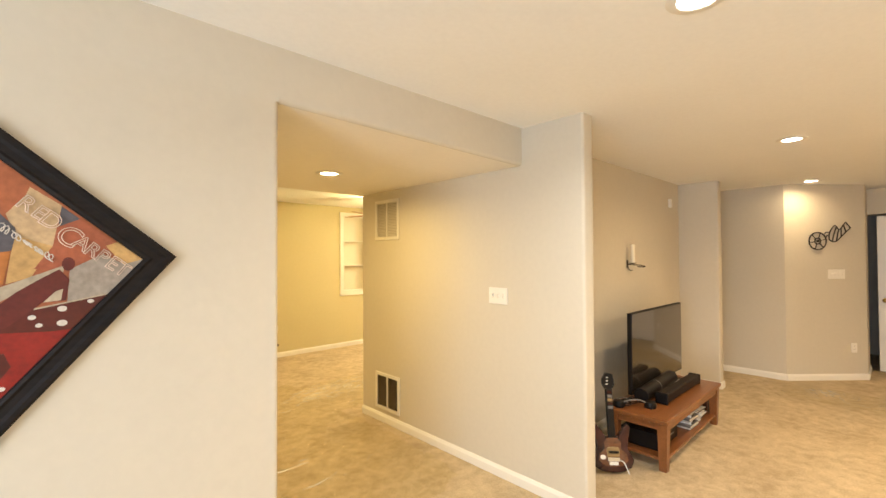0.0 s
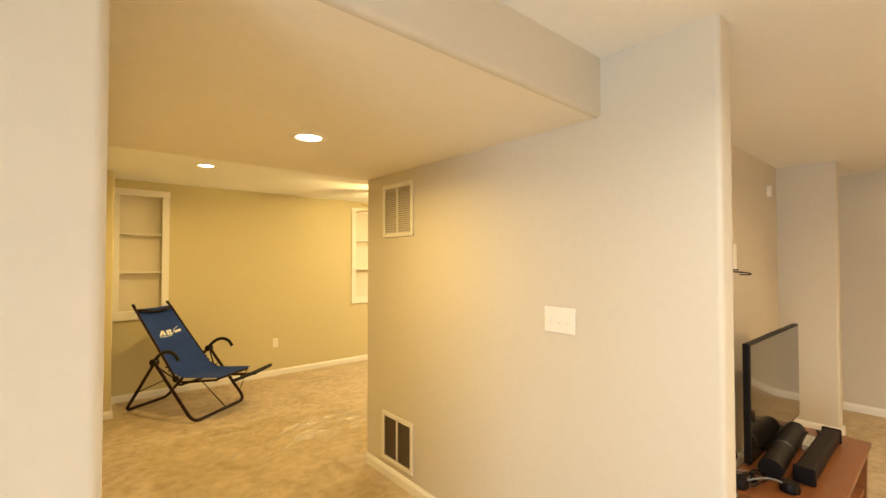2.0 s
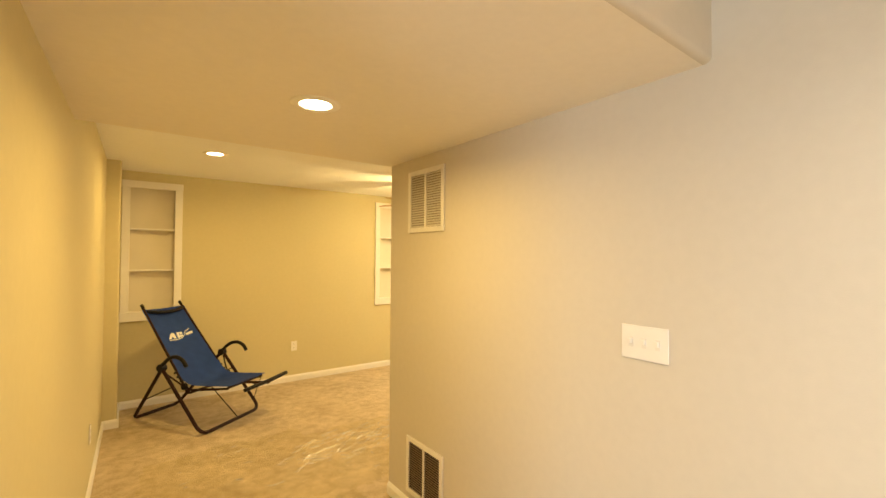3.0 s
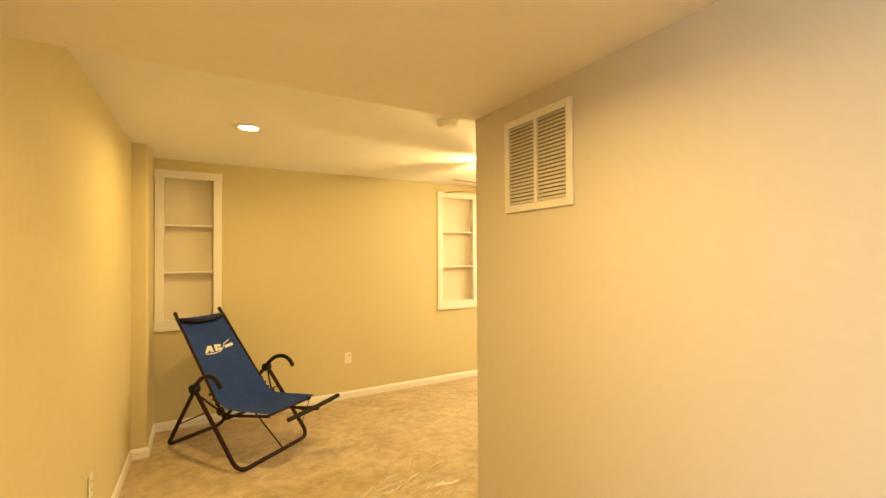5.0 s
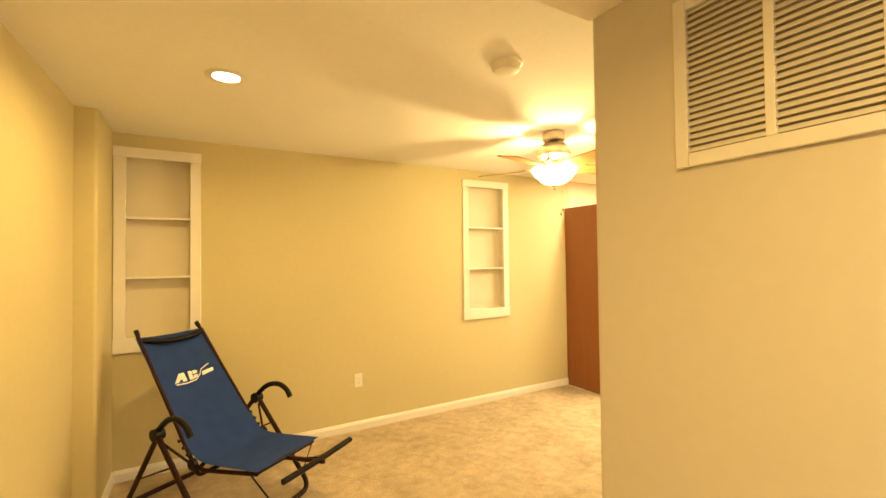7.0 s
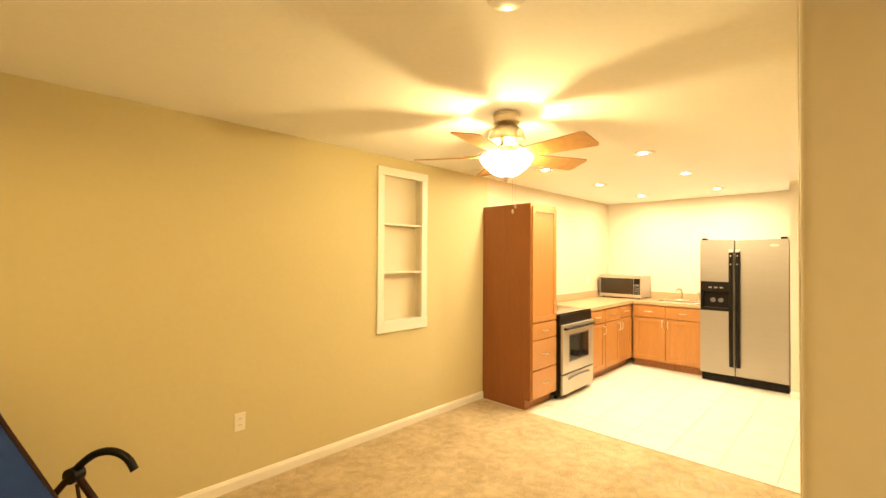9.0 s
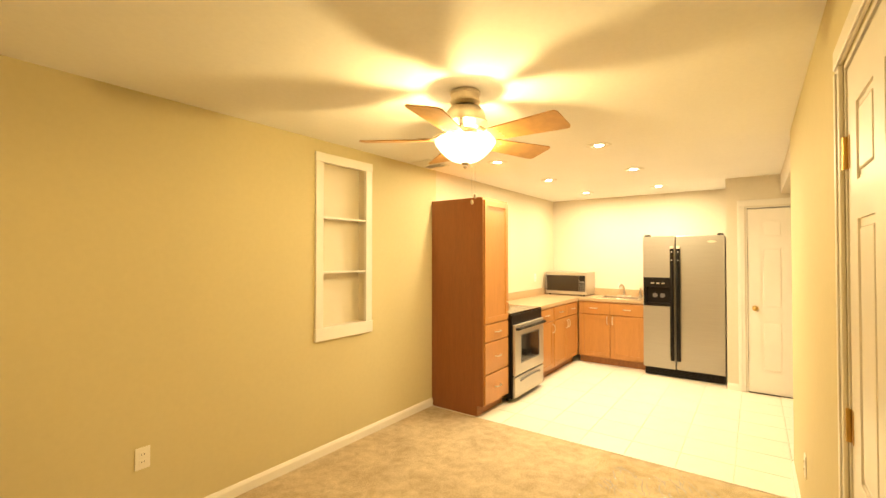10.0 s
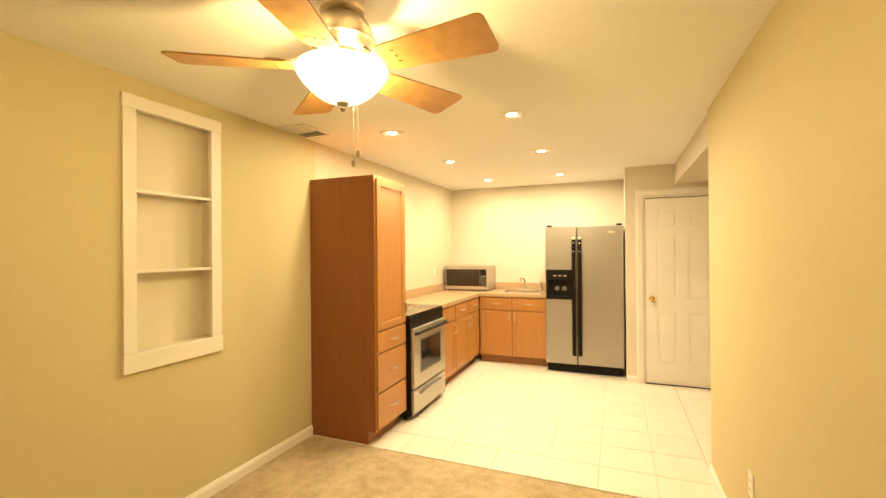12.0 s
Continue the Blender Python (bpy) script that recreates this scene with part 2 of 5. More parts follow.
# niches are holes in the north wall
NICHES = ((1.18, 1.70), (4.0, 4.575))
NZ0, NZ1 = 0.865, 2.285
bm = bmesh.new()
edges = [0.7]
for a, b in NICHES:
    edges += [a + 0.03, b - 0.03]
edges.append(5.5)
for i in range(0, len(edges), 2):
    box(bm, edges[i], edges[i + 1], NORTH, NORTH + 0.28, 0, CEIL)
for a, b in NICHES:
    box(bm, a + 0.03, b - 0.03, NORTH, NORTH + 0.28, 0, NZ0 + 0.05)
    box(bm, a + 0.03, b - 0.03, NORTH, NORTH + 0.28, NZ1 - 0.03, CEIL)
    box(bm, a + 0.03, b - 0.03, NORTH + 0.11, NORTH + 0.28, NZ0 + 0.05, NZ1 - 0.03)
structure("wall_north", bm, YELLOW_PAINT, "long beige painted wall with two recessed shelf niches", "wall")
structure("wall_kitchen", cube(5.5, EAST + 0.15, NORTH, NORTH + 0.28, 0, CEIL), RANGE_WALL_PAINT, "cream painted kitchen wall behind the range", "wall")
structure("wall_east", cube(EAST, EAST + 0.15, 4.2, NORTH, 0, CEIL), KITCHEN_PAINT, "cream painted kitchen end wall", "wall")
bm = bmesh.new()
box(bm, 7.80, EAST, 4.2, 4.32, 0, CEIL)
box(bm, 7.80, 7.92, 4.14, 4.2, 0, CEIL)
box(bm, 7.80, 7.92, 3.38, 4.14, 2.045, CEIL)
box(bm, 7.80, 7.92, 2.4, 3.38, 0, CEIL)
structure("wall_pantry", bm, KITCHEN_PAINT, "beige wall with a white panel door beside the refrigerator", "wall")
structure("soffit_hall", cube(5.87, 7.80, 2.4, 3.83, 2.165, CEIL), PAINT, "lowered drywall soffit over the back hall", "ceiling")
structure("wall_hall_end", cube(5.75, 7.92, 2.28, 2.4, 0, CEIL), YELLOW_PAINT, "plain beige wall closing the back hall", "wall")
structure("wall_angled", prism(bmesh.new(), [(6.87, 2.28), (6.87, 1.14), (7.60, 0.46), (8.2, 0.46), (8.2, 0.6), (7.66, 0.6), (7.0, 1.2), (7.0, 2.28)], 0, CEIL), PAINT, "beige wall that turns at an angle towards the hall", "wall")
bm = bmesh.new()
box(bm, 8.2, 8.32, -2.4, -0.42, 0, CEIL)
box(bm, 8.2, 8.32, -0.42, 0.6, 2.05, CEIL)
box(bm, 9.5, 9.6, -2.4, 1.2, 0, CEIL)
box(bm, 8.32, 9.5, 0.6, 0.72, 0, CEIL)
box(bm, 8.32, 9.5, -0.7, -0.6, 0, CEIL)
structure("wall_hall", bm, PAINT, "beige walls of the unlit far hall", "wall")
structure("wall_back", cube(-2.6, 8.2, -2.52, -2.4, 0, CEIL), PAINT, "plain beige wall", "wall")
bm = bmesh.new()
box(bm, -2.72, -2.6, -2.52, -1.3, 0, CEIL)
box(bm, -2.72, -2.6, -1.3, 0.9, 2.08, CEIL)
box(bm, -2.72, -2.6, 0.9, 2.04, 0, CEIL)
structure("wall_side", bm, PAINT, "plain beige wall with an added glazed garden door, out of view", "wall")
structure("ceiling", cube(-2.72, 9.6, -2.52, 7.0, CEIL, CEIL + 0.12), CEILING_PAINT, "flat off-white painted drywall ceiling", "ceiling")

# ---- downlights ----
LENS_W, LENS_Y, BULB_K = glow("lens_white", (1.0, 0.86, 0.66), 22), glow("lens_warm", (1.0, 0.80, 0.48), 22), glow("bulb_bright", (1.0, 0.88, 0.62), 45)
# place, height, kind (0 television room, 1 sitting room, 2 kitchen), watts
# the two at y -1.5 are unseen, added to brighten the south-facing walls
CANS = [(1.835, 0.65, CEIL, 0, 23), (4.30, 0.726, CEIL, 0, 15), (6.77, 0.87, CEIL, 0, 7), (1.8, -1.5, CEIL, 0, 46), (4.4, -1.5, CEIL, 0, 78),
        (1.78, 3.01, SOFFIT, 1, 17), (1.796, 5.353, CEIL, 1, 17),
        (5.45, 5.05, CEIL, 2, 30), (5.52, 6.0, CEIL, 2, 24), (6.61, 5.04, CEIL, 2, 38), (6.71, 5.98, CEIL, 2, 26), (7.93, 5.03, CEIL, 2, 35), (7.98, 5.95, CEIL, 2, 26)]
first = {}
for x, y, z, sort, watts in CANS:
    if sort in first:
        can = copy_thing(first[sort], Matrix.Translation((x, y, z)))
    else:
        can = thing("ceiling_light", (x, y, z), "round white recessed downlight, switched on, in the ceiling", "ceiling light", "recessed downlights")
        part("trim_ring", lathe(bmesh.new(), [(0.060, -0.0015), (0.064, -0.006), (0.090, -0.005), (0.096, -0.001), (0.096, 0.0)], x, y, 32, z), TRIM, can, smooth=True)
        if sort == 2:
            part("reflector", lathe(bmesh.new(), [(0.036, -0.0012), (0.061, -0.002)], x, y, 32, z), CHROME_CAN, can, "shiny reflector cone")
            part("bulb", lathe(bmesh.new(), [(0.0, -0.005), (0.020, -0.0045), (0.032, -0.003), (0.036, -0.001)], x, y, 32, z), BULB_K, can, "glowing reflector bulb", smooth=True)
        else:
            part("lens", lathe(bmesh.new(), [(0.0, -0.003), (0.061, -0.002)], x, y, 32, z), LENS_Y if sort else LENS_W, can, "glowing lamp lens")
        first[sort] = can
    lamp(x, y, z - 0.0068, watts, WARM_WHITE if sort == 0 and x > 4 else (WHITE_LAMP, AMBER_LAMP, KITCHEN_LAMP)[sort], 0.09 if sort == 2 else 0.12, (155, 165, 178)[sort])

# ---- more materials ----
BRASS = shader("brass", (0.62, 0.42, 0.13), 0.3, 1.0, noise_scale=15, vary=0.1)
CHROME = shader("satin_chrome", (0.70, 0.66, 0.58), 0.28, 1.0, noise_scale=15, vary=0.05)
NICKEL = shader("brushed_nickel", (0.55, 0.48, 0.36), 0.33, 0.9, noise_scale=15, vary=0.1)
COUNTER = shader("tan_laminate", (0.46, 0.32, 0.18), 0.35, noise_scale=60, vary=0.22, fine=220)
GLASS_BLACK = shader("black_glass", (0.006, 0.006, 0.006), 0.06, coat=0.5)
OVEN_GLASS = shader("oven_glass", (0.012, 0.010, 0.009), 0.06)
BRIGHT_STEEL = shader("satin_steel", (0.52, 0.48, 0.41), 0.34, 0.7, noise_scale=3, vary=0.05, fine=60, stretch=(1, 30, 1))
FAN_WOOD = shader("fan_blade_wood", (0.46, 0.25, 0.078), 0.4, noise_scale=4, vary=0.25, fine=20, bump=0.02, bump_scale=40)
PLASTIC = shader("ivory_plastic", (0.80, 0.76, 0.68), 0.3, noise_scale=20, vary=0.02)
GRILLE = shader("grille_enamel", (0.74, 0.70, 0.62), 0.38, noise_scale=12, vary=0.04)
# flat dark tone for vents and socket slots, where only shade would be
HOLE_SHADE = shader("hole_shade", (0.05, 0.04, 0.03), 0.7, noise_scale=8, vary=0.3)
TUBE = shader("dark_brown_enamel", (0.024, 0.007, 0.004), 0.45, noise_scale=25, vary=0.2, spec=0.16)
LOGO = shader("white_print", (0.75, 0.75, 0.72), 0.7, noise_scale=90, vary=0.06)
IRON = shader("wrought_iron", (0.022, 0.014, 0.010), 0.5, noise_scale=40, vary=0.3)
WAX = shader("candle_wax", (0.82, 0.76, 0.62), 0.5, noise_scale=25, vary=0.03)
FRAME_BLACK = shader("black_wood_frame", (0.009, 0.006, 0.005), 0.5, noise_scale=14, vary=0.4, bump=0.05, bump_scale=60, stretch=(1, 1, 6), spec=0.22)
PAPERS = shader("pale_paper", (0.62, 0.58, 0.50), 0.5, noise_scale=60, vary=0.35, stretch=(1, 1, 8))
GREY_PLASTIC = shader("grey_plastic", (0.16, 0.15, 0.14), 0.35, noise_scale=20, vary=0.1)
# cabinet wood again, darkened for the shade in the toe recess
SHADED_TOE_WOOD = shader("toe_board", (0.33, 0.135, 0.042), 0.45, noise_scale=4, vary=0.2, stretch=(0.8, 6, 6))
BOWL = glow("frosted_bowl", (1.0, 0.84, 0.50), 4.5)
SUNBURST = shader("sunburst_lacquer", (0.030, 0.007, 0.004), 0.25, noise_scale=7, vary=0.7, coat=0.15, spec=0.3)
BURST = shader("amber_lacquer", (0.11, 0.038, 0.012), 0.22, noise_scale=16, vary=0.5, coat=0.6, fine=60, stretch=(1, 1, 3))
# shade between the upper grille's slats, put into a flat brown
SLAT_GAP_SHADE = shader("slat_gap_shade", (0.28, 0.22, 0.15), 0.9, noise_scale=40, vary=0.2)
SLAT = shader("slat_enamel", (0.66, 0.61, 0.51), 0.45, noise_scale=12, vary=0.06)
# pale half-metal colour puts the film's bright glints into its folds
GLINT_FOLD = shader("film_glint", (0.95, 0.93, 0.88), 0.16, 0.5, spec=1.0, noise_scale=60, vary=0.06)
CREAM = shader("cream_plastic", (0.27, 0.18, 0.07), 0.3, noise_scale=20, vary=0.05)
SHELF_PAINT = shader("niche_paint", (0.72, 0.655, 0.51), 0.5, noise_scale=3, vary=0.04, bump=0.03, bump_scale=90)

FILM = bpy.data.materials.new("clear_film")
FILM.use_nodes = True
fn, fl = FILM.node_tree.nodes, FILM.node_tree.links
fn.remove(fn["Principled BSDF"])
f_tr, f_gl, f_mix = fn.new("ShaderNodeBsdfTransparent"), fn.new("ShaderNodeBsdfGlossy"), fn.new("ShaderNodeMixShader")
f_tr.inputs[0].default_value = (0.97, 0.96, 0.88, 1)
f_gl.inputs["Roughness"].default_value = 0.12
f_edge, f_thin = fn.new("ShaderNodeLayerWeight"), fn.new("ShaderNodeMath")
f_edge.inputs["Blend"].default_value = 0.2
f_thin.operation, f_thin.inputs[1].default_value = "MULTIPLY", 0.6
fl.new(f_edge.outputs["Fresnel"], f_thin.inputs[0])
fl.new(f_thin.outputs[0], f_mix.inputs[0])
f_co, f_no, f_bu = fn.new("ShaderNodeTexCoord"), fn.new("ShaderNodeTexNoise"), fn.new("ShaderNodeBump")
f_map = fn.new("ShaderNodeMapping")
f_map.inputs["Scale"].default_value, f_map.inputs["Rotation"].default_value = (1.0, 3.2, 1.0), (0, 0, 0.7)
f_no.inputs["Scale"].default_value, f_no.inputs["Detail"].default_value = 9, 5
f_no.inputs["Distortion"].default_value = 1.4
f_bu.inputs["Strength"].default_value, f_bu.inputs["Distance"].default_value = 0.8, 0.016
fl.new(f_co.outputs["Object"], f_map.inputs["Vector"])
fl.new(f_map.outputs[0], f_no.inputs["Vector"])
fl.new(f_no.outputs["Fac"], f_bu.inputs["Height"])
fl.new(f_bu.outputs[0], f_gl.inputs["Normal"])
fl.new(f_tr.outputs[0], f_mix.inputs[1])
fl.new(f_gl.outputs[0], f_mix.inputs[2])
fl.new(f_mix.outputs[0], fn["Material Output"].inputs["Surface"])


def placed(bm, m):
    bmesh.ops.transform(bm, matrix=m, verts=bm.verts[:])
    return bm


def disc(bm, c, r, n, thick=0.002, seg=20):
    """A short round slug at c, facing along n."""
    c, n = Vector(c), Vector(n).normalized()
    a = n.orthogonal().normalized()
    b = n.cross(a)
    lo = [bm.verts.new(c + r * (math.cos(2 * math.pi * k / seg) * a + math.sin(2 * math.pi * k / seg) * b)) for k in range(seg)]
    hi = [bm.verts.new(v.co + n * thick) for v in lo]
    bm.faces.new(lo)
    bm.faces.new(hi)
    for k in range(seg):
        bm.faces.new((lo[k], lo[(k + 1) % seg], hi[(k + 1) % seg], hi[k]))
    return bm


def plate(bm, pts, n, thick):
    """A flat polygon of some thickness along n."""
    n = Vector(n)
    lo = [bm.verts.new(Vector(p)) for p in pts]
    hi = [bm.verts.new(Vector(p) + n * thick) for p in pts]
    bm.faces.new(lo)
    bm.faces.new(hi)
    for k in range(len(pts)):
        j = (k + 1) % len(pts)
        bm.faces.new((lo[k], lo[j], hi[j], hi[k]))
    return bm


# ---- trim ----
def baseboard(p, q, out, height=0.076, thick=0.014):
    """A moulded board from p to q; out points into the room."""
    p, q, out = Vector((*p, 0)), Vector((*q, 0)), Vector((*out, 0))
    profile = [(0, 0), (thick, 0), (thick, height - 0.022), (thick * 0.75, height - 0.014), (thick * 0.55, height - 0.006), (thick * 0.3, height), (0, height)]
    bm = bmesh.new()
    ends = [[bm.verts.new(e + out * d + Vector((0, 0, z + 0.001))) for d, z in profile] for e in (p, q)]
    for f in ends:
        bm.faces.new(f)
    for k in range(len(profile)):
        j = (k + 1) % len(profile)
        bm.faces.new((ends[0][k], ends[0][j], ends[1][j], ends[1][k]))
    structure("baseboard", bm, TRIM, "white painted moulded baseboard along the wall", "baseboard")


g = 0.0005
baseboard((0.964 + 0.0015, 1.95), (1.068 + g, 6.166), (1, 0))
baseboard((1.068, 6.18 - g), (1.189, 6.18 - g), (0, -1))
baseboard((1.175 + g, 6.166), (1.175 + g, NORTH), (1, 0))
baseboard((1.189, NORTH - g), (5.43, NORTH - g), (0, -1))
baseboard((2.6 - g, 1.49), (2.6 - g, 3.835), (-1, 0))
baseboard((2.62, 1.475 - g), (2.70, 1.475 - g), (0, -1))
baseboard((2.75, 2.02 - g), (5.906, 2.02 - g), (0, -1))
baseboard((5.92 - g, 1.586), (5.92 - g, 2.02), (-1, 0))
baseboard((5.92, 1.6 - g), (6.04, 1.6 - g), (0, -1))
baseboard((6.87 - g, 1.14), (6.87 - g, 2.28), (-1, 0))
baseboard((6.87, 1.14), (7.60, 0.46), (-0.682, -0.732))
baseboard((7.60, 0.46 - g), (8.2, 0.46 - g), (0, -1))
baseboard((-2.6, 1.92 - g), (0.96, 1.92 - g), (0, -1))
baseboard((3.69, SOUTH + g), (5.86, SOUTH + g), (0, 1))
baseboard((5.87 + g, 2.4), (5.87 + g, SOUTH + 0.01), (1, 0))
baseboard((7.80 - g, 4.215), (7.80 - g, 4.32), (-1, 0))
baseboard((7.80 - g, 2.4), (7.80 - g, 3.30), (-1, 0))


# ---- shelf niches ----
def niche(x0, x1):
    y, ob = NORTH, thing("shelf_niche", ((x0 + x1) / 2, NORTH, NZ0), "white-trimmed recessed wall niche with two thin empty shelves", "shelf niche", "recessed shelf niches")
    w = 0.068
    part("frame_side", cube(x0, x0 + w, y - 0.017, y + 0.012, NZ0 + 0.095, NZ1 - 0.07, bevel=0.003), TRIM, ob)
    part("frame_side", cube(x1 - w, x1, y - 0.017, y + 0.012, NZ0 + 0.095, NZ1 - 0.07, bevel=0.003), TRIM, ob)
    part("frame_top", cube(x0 - 0.004, x1 + 0.004, y - 0.019, y + 0.012, NZ1 - 0.07, NZ1, bevel=0.003), TRIM, ob)
    part("sill", cube(x0 - 0.004, x1 + 0.004, y - 0.022, y + 0.012, NZ0, NZ0 + 0.095, bevel=0.003), TRIM, ob)
    a, b, c, d = x0 + 0.034, x1 - 0.034, NZ0 + 0.055, NZ1 - 0.034
    part("side_lining", cube(a, a + 0.012, y + 0.012, y + 0.108, c, d), SHELF_PAINT, ob)
    part("side_lining", cube(b - 0.012, b, y + 0.012, y + 0.108, c, d), SHELF_PAINT, ob)
    part("back_lining", cube(a + 0.012, b - 0.012, y + 0.096, y + 0.108, c, d), SHELF_PAINT, ob)
    part("bottom_lining", cube(a + 0.012, b - 0.012, y + 0.012, y + 0.096, c, c + 0.036), SHELF_PAINT, ob)
    part("top_lining", cube(a + 0.012, b - 0.012, y + 0.012, y + 0.096, d - 0.012, d), SHELF_PAINT, ob)
    for z in (1.378, 1.797):
        shelf = part("shelf", cube(a + 0.013, b - 0.013, y - 0.003, y + 0.095, z - 0.0045, z + 0.0045, bevel=0.0015), TRIM, ob)
        part("front_edge", cube(a + 0.013, b - 0.013, y - 0.007, y - 0.0035, z - 0.008, z + 0.008, bevel=0.001, seg=1), TRIM, shelf)
        for xx in (a + 0.013, b - 0.025):
            part("bracket", cube(xx, xx + 0.012, y + 0.02, y + 0.09, z - 0.03, z - 0.0085, bevel=0.002), TRIM, shelf)


for a, b in NICHES:
    niche(a, b)


# ---- grilles, plates, detector, register ----
def return_grille(z0, z1, slats, tilt, duct, enamel, label):
    y0, y1, x = 3.248, 3.612, 2.6
    ob = thing("return_grille", (x, (y0 + y1) / 2, z0), label, "air grille", "return-air grilles")
    bm = bmesh.new()
    w = 0.029
    for a, b, c, d in ((y0, y0 + w, z0, z1), (y1 - w, y1, z0, z1), (y0 + w, y1 - w, z0, z0 + w), (y0 + w, y1 - w, z1 - w, z1)):
        box(bm, x - 0.012, x - 0.0006, a, b, c, d, bevel=0.0025)
    part("frame", bm, GRILLE, ob)
    ym = (y0 + y1) / 2
    part("mullion", cube(x - 0.011, x - 0.0006, ym - 0.009, ym + 0.009, z0 + w, z1 - w, bevel=0.002), GRILLE, ob)
    # no duct is cut; this flat sheet carries its shade
    part("backing", cube(x - 0.0022, x - 0.0007, y0 + w, y1 - w, z0 + w, z1 - w), duct, ob, "dark sheet painted as the shade behind the slats")
    step = (z1 - z0 - 2 * w) / slats
    shared = None
    for a, b in ((y0 + w, ym - 0.009), (ym + 0.009, y1 - w)):
        for k in range(slats):
            z = z0 + w + (k + 0.5) * step
            if shared is None:
                bm = cube(-0.0059, 0.0059, -0.5, 0.5, -0.0007, 0.0007)
                placed(bm, Matrix.Rotation(radians(tilt), 4, "Y"))
                s = part("slat", bm, enamel, ob)
                shared = s.data
            else:
                s = new("slat", shared)
                s.parent = ob
                s.matrix_parent_inverse = Matrix.Translation(ob.location).inverted()
            s.matrix_basis = Matrix.Translation((x - 0.0068, (a + b) / 2, z)) @ Matrix.Diagonal((1, b - a, step / 0.0118, 1))


return_grille(1.680, 2.05, 22, -47, SLAT_GAP_SHADE, SLAT, "white enamelled return-air grille with slats, high on the wall")
# the lower slats get a dark brown that holds their shade
return_grille(0.118, 0.452, 20, 20, HOLE_SHADE, shader("slat_painted_shade", (0.27, 0.195, 0.12), 0.5, noise_scale=12, vary=0.1), "white enamelled return-air grille near the floor, shade painted into its slats")


def wall_plate(m, gangs, outlet, label):
    """A plate in the plane x, z of m, facing -y."""
    ob = thing("wall_outlet" if outlet else "light_switch", m.translation, label, "outlet" if outlet else "light switch")
    w = 0.070 + 0.046 * (gangs - 1)
    part("plate", placed(cube(-w / 2, w / 2, -0.006, -0.0005, -0.0575, 0.0575, bevel=0.002), m), PLASTIC, ob)
    for k in range(gangs):
        c = (k - (gangs - 1) / 2) * 0.046
        if outlet:
            for z in (-0.02, 0.02):
                socket = part("socket", placed(cube(c - 0.0165, c + 0.0165, -0.0082, -0.006, z - 0.014, z + 0.014, bevel=0.0008), m), PLASTIC, ob)
                for dx in (-0.006, 0.006):
                    part("slot", placed(cube(c + dx - 0.0012, c + dx + 0.0012, -0.0088, -0.0082, z - 0.004, z + 0.006), m), HOLE_SHADE, socket)
        else:
            part("toggle", placed(cube(c - 0.005, c + 0.005, -0.017, -0.006, -0.004, 0.012, bevel=0.001), m), PLASTIC, ob)
            part("switch_well", placed(cube(c - 0.008, c + 0.008, -0.0072, -0.006, -0.017, 0.017), m), GRILLE, ob)
    return ob


wall_plate(pose(2.6, 2.128, 1.25, 0, 0, -90), 3, False, "ivory triple toggle switch plate on the grille wall")
wall_plate(pose(2.90, NORTH, 0.43), 1, True, "ivory duplex outlet low on the long wall")
wall_plate(pose(4.94, SOUTH, 0.40, 0, 0, 180), 1, True, "ivory duplex outlet low on the closet wall")
wall_plate(pose(1.0385, 4.94, 0.385, 0, 0, 88.6), 1, True, "ivory duplex outlet low on the passage wall")
wall_plate(pose(7.95, NORTH, 1.18), 1, True, "ivory duplex outlet above the worktop")
A0, ALONG = Vector((6.87, 1.14, 0)), Vector((0.7318, -0.6815, 0))
turn_a = math.degrees(math.atan2(-0.6815, 0.7318))
wall_plate(pose(*(A0 + ALONG * 0.63 + Vector((0, 0, 1.285))), 0, 0, turn_a), 4, False, "ivory four-gang switch plate on the angled wall")
wall_plate(pose(*(A0 + ALONG * 0.83 + Vector((0, 0, 0.39))), 0, 0, turn_a), 1, True, "ivory duplex outlet low on the angled wall")

ob = thing("smoke_detector", (2.90, 4.59, CEIL), "round white smoke detector on the ceiling", "smoke detector")
part("base_ring", lathe(bmesh.new(), [(0.0, 0.0), (0.072, 0.0), (0.072, -0.012), (0.066, -0.014)], 2.90, 4.59, 32, CEIL - 0.0005), PLASTIC, ob, smooth=True)
part("dome", lathe(bmesh.new(), [(0.066, -0.014), (0.064, -0.03), (0.055, -0.042), (0.03, -0.047), (0.0, -0.048)], 2.90, 4.59, 32, CEIL - 0.0005), PLASTIC, ob, smooth=True)

ob = thing("ceiling_register", (5.2, 6.6, CEIL), "white louvred air register in the ceiling by the wall", "air register")
bm = bmesh.new()
rx0, rx1, ry0, ry1, zc = 5.045, 5.365, 6.44, 6.685, CEIL - 0.0005
for a, b, c, d in ((rx0, rx1, ry0, ry0 + 0.025), (rx0, rx1, ry1 - 0.025, ry1), (rx0, rx0 + 0.025, ry0 + 0.025, ry1 - 0.025), (rx1 - 0.025, rx1, ry0 + 0.025, ry1 - 0.025)):
    box(bm, a, b, c, d, zc - 0.008, zc, bevel=0.002)
part("frame", bm, GRILLE, ob)
# flat dark sheet in place of the shade inside the register
part("backing", cube(rx0 + 0.02, rx1 - 0.02, ry0 + 0.02, ry1 - 0.02, zc - 0.003, zc - 0.001), HOLE_SHADE, ob, "dark sheet painted as the shade behind the louvres")
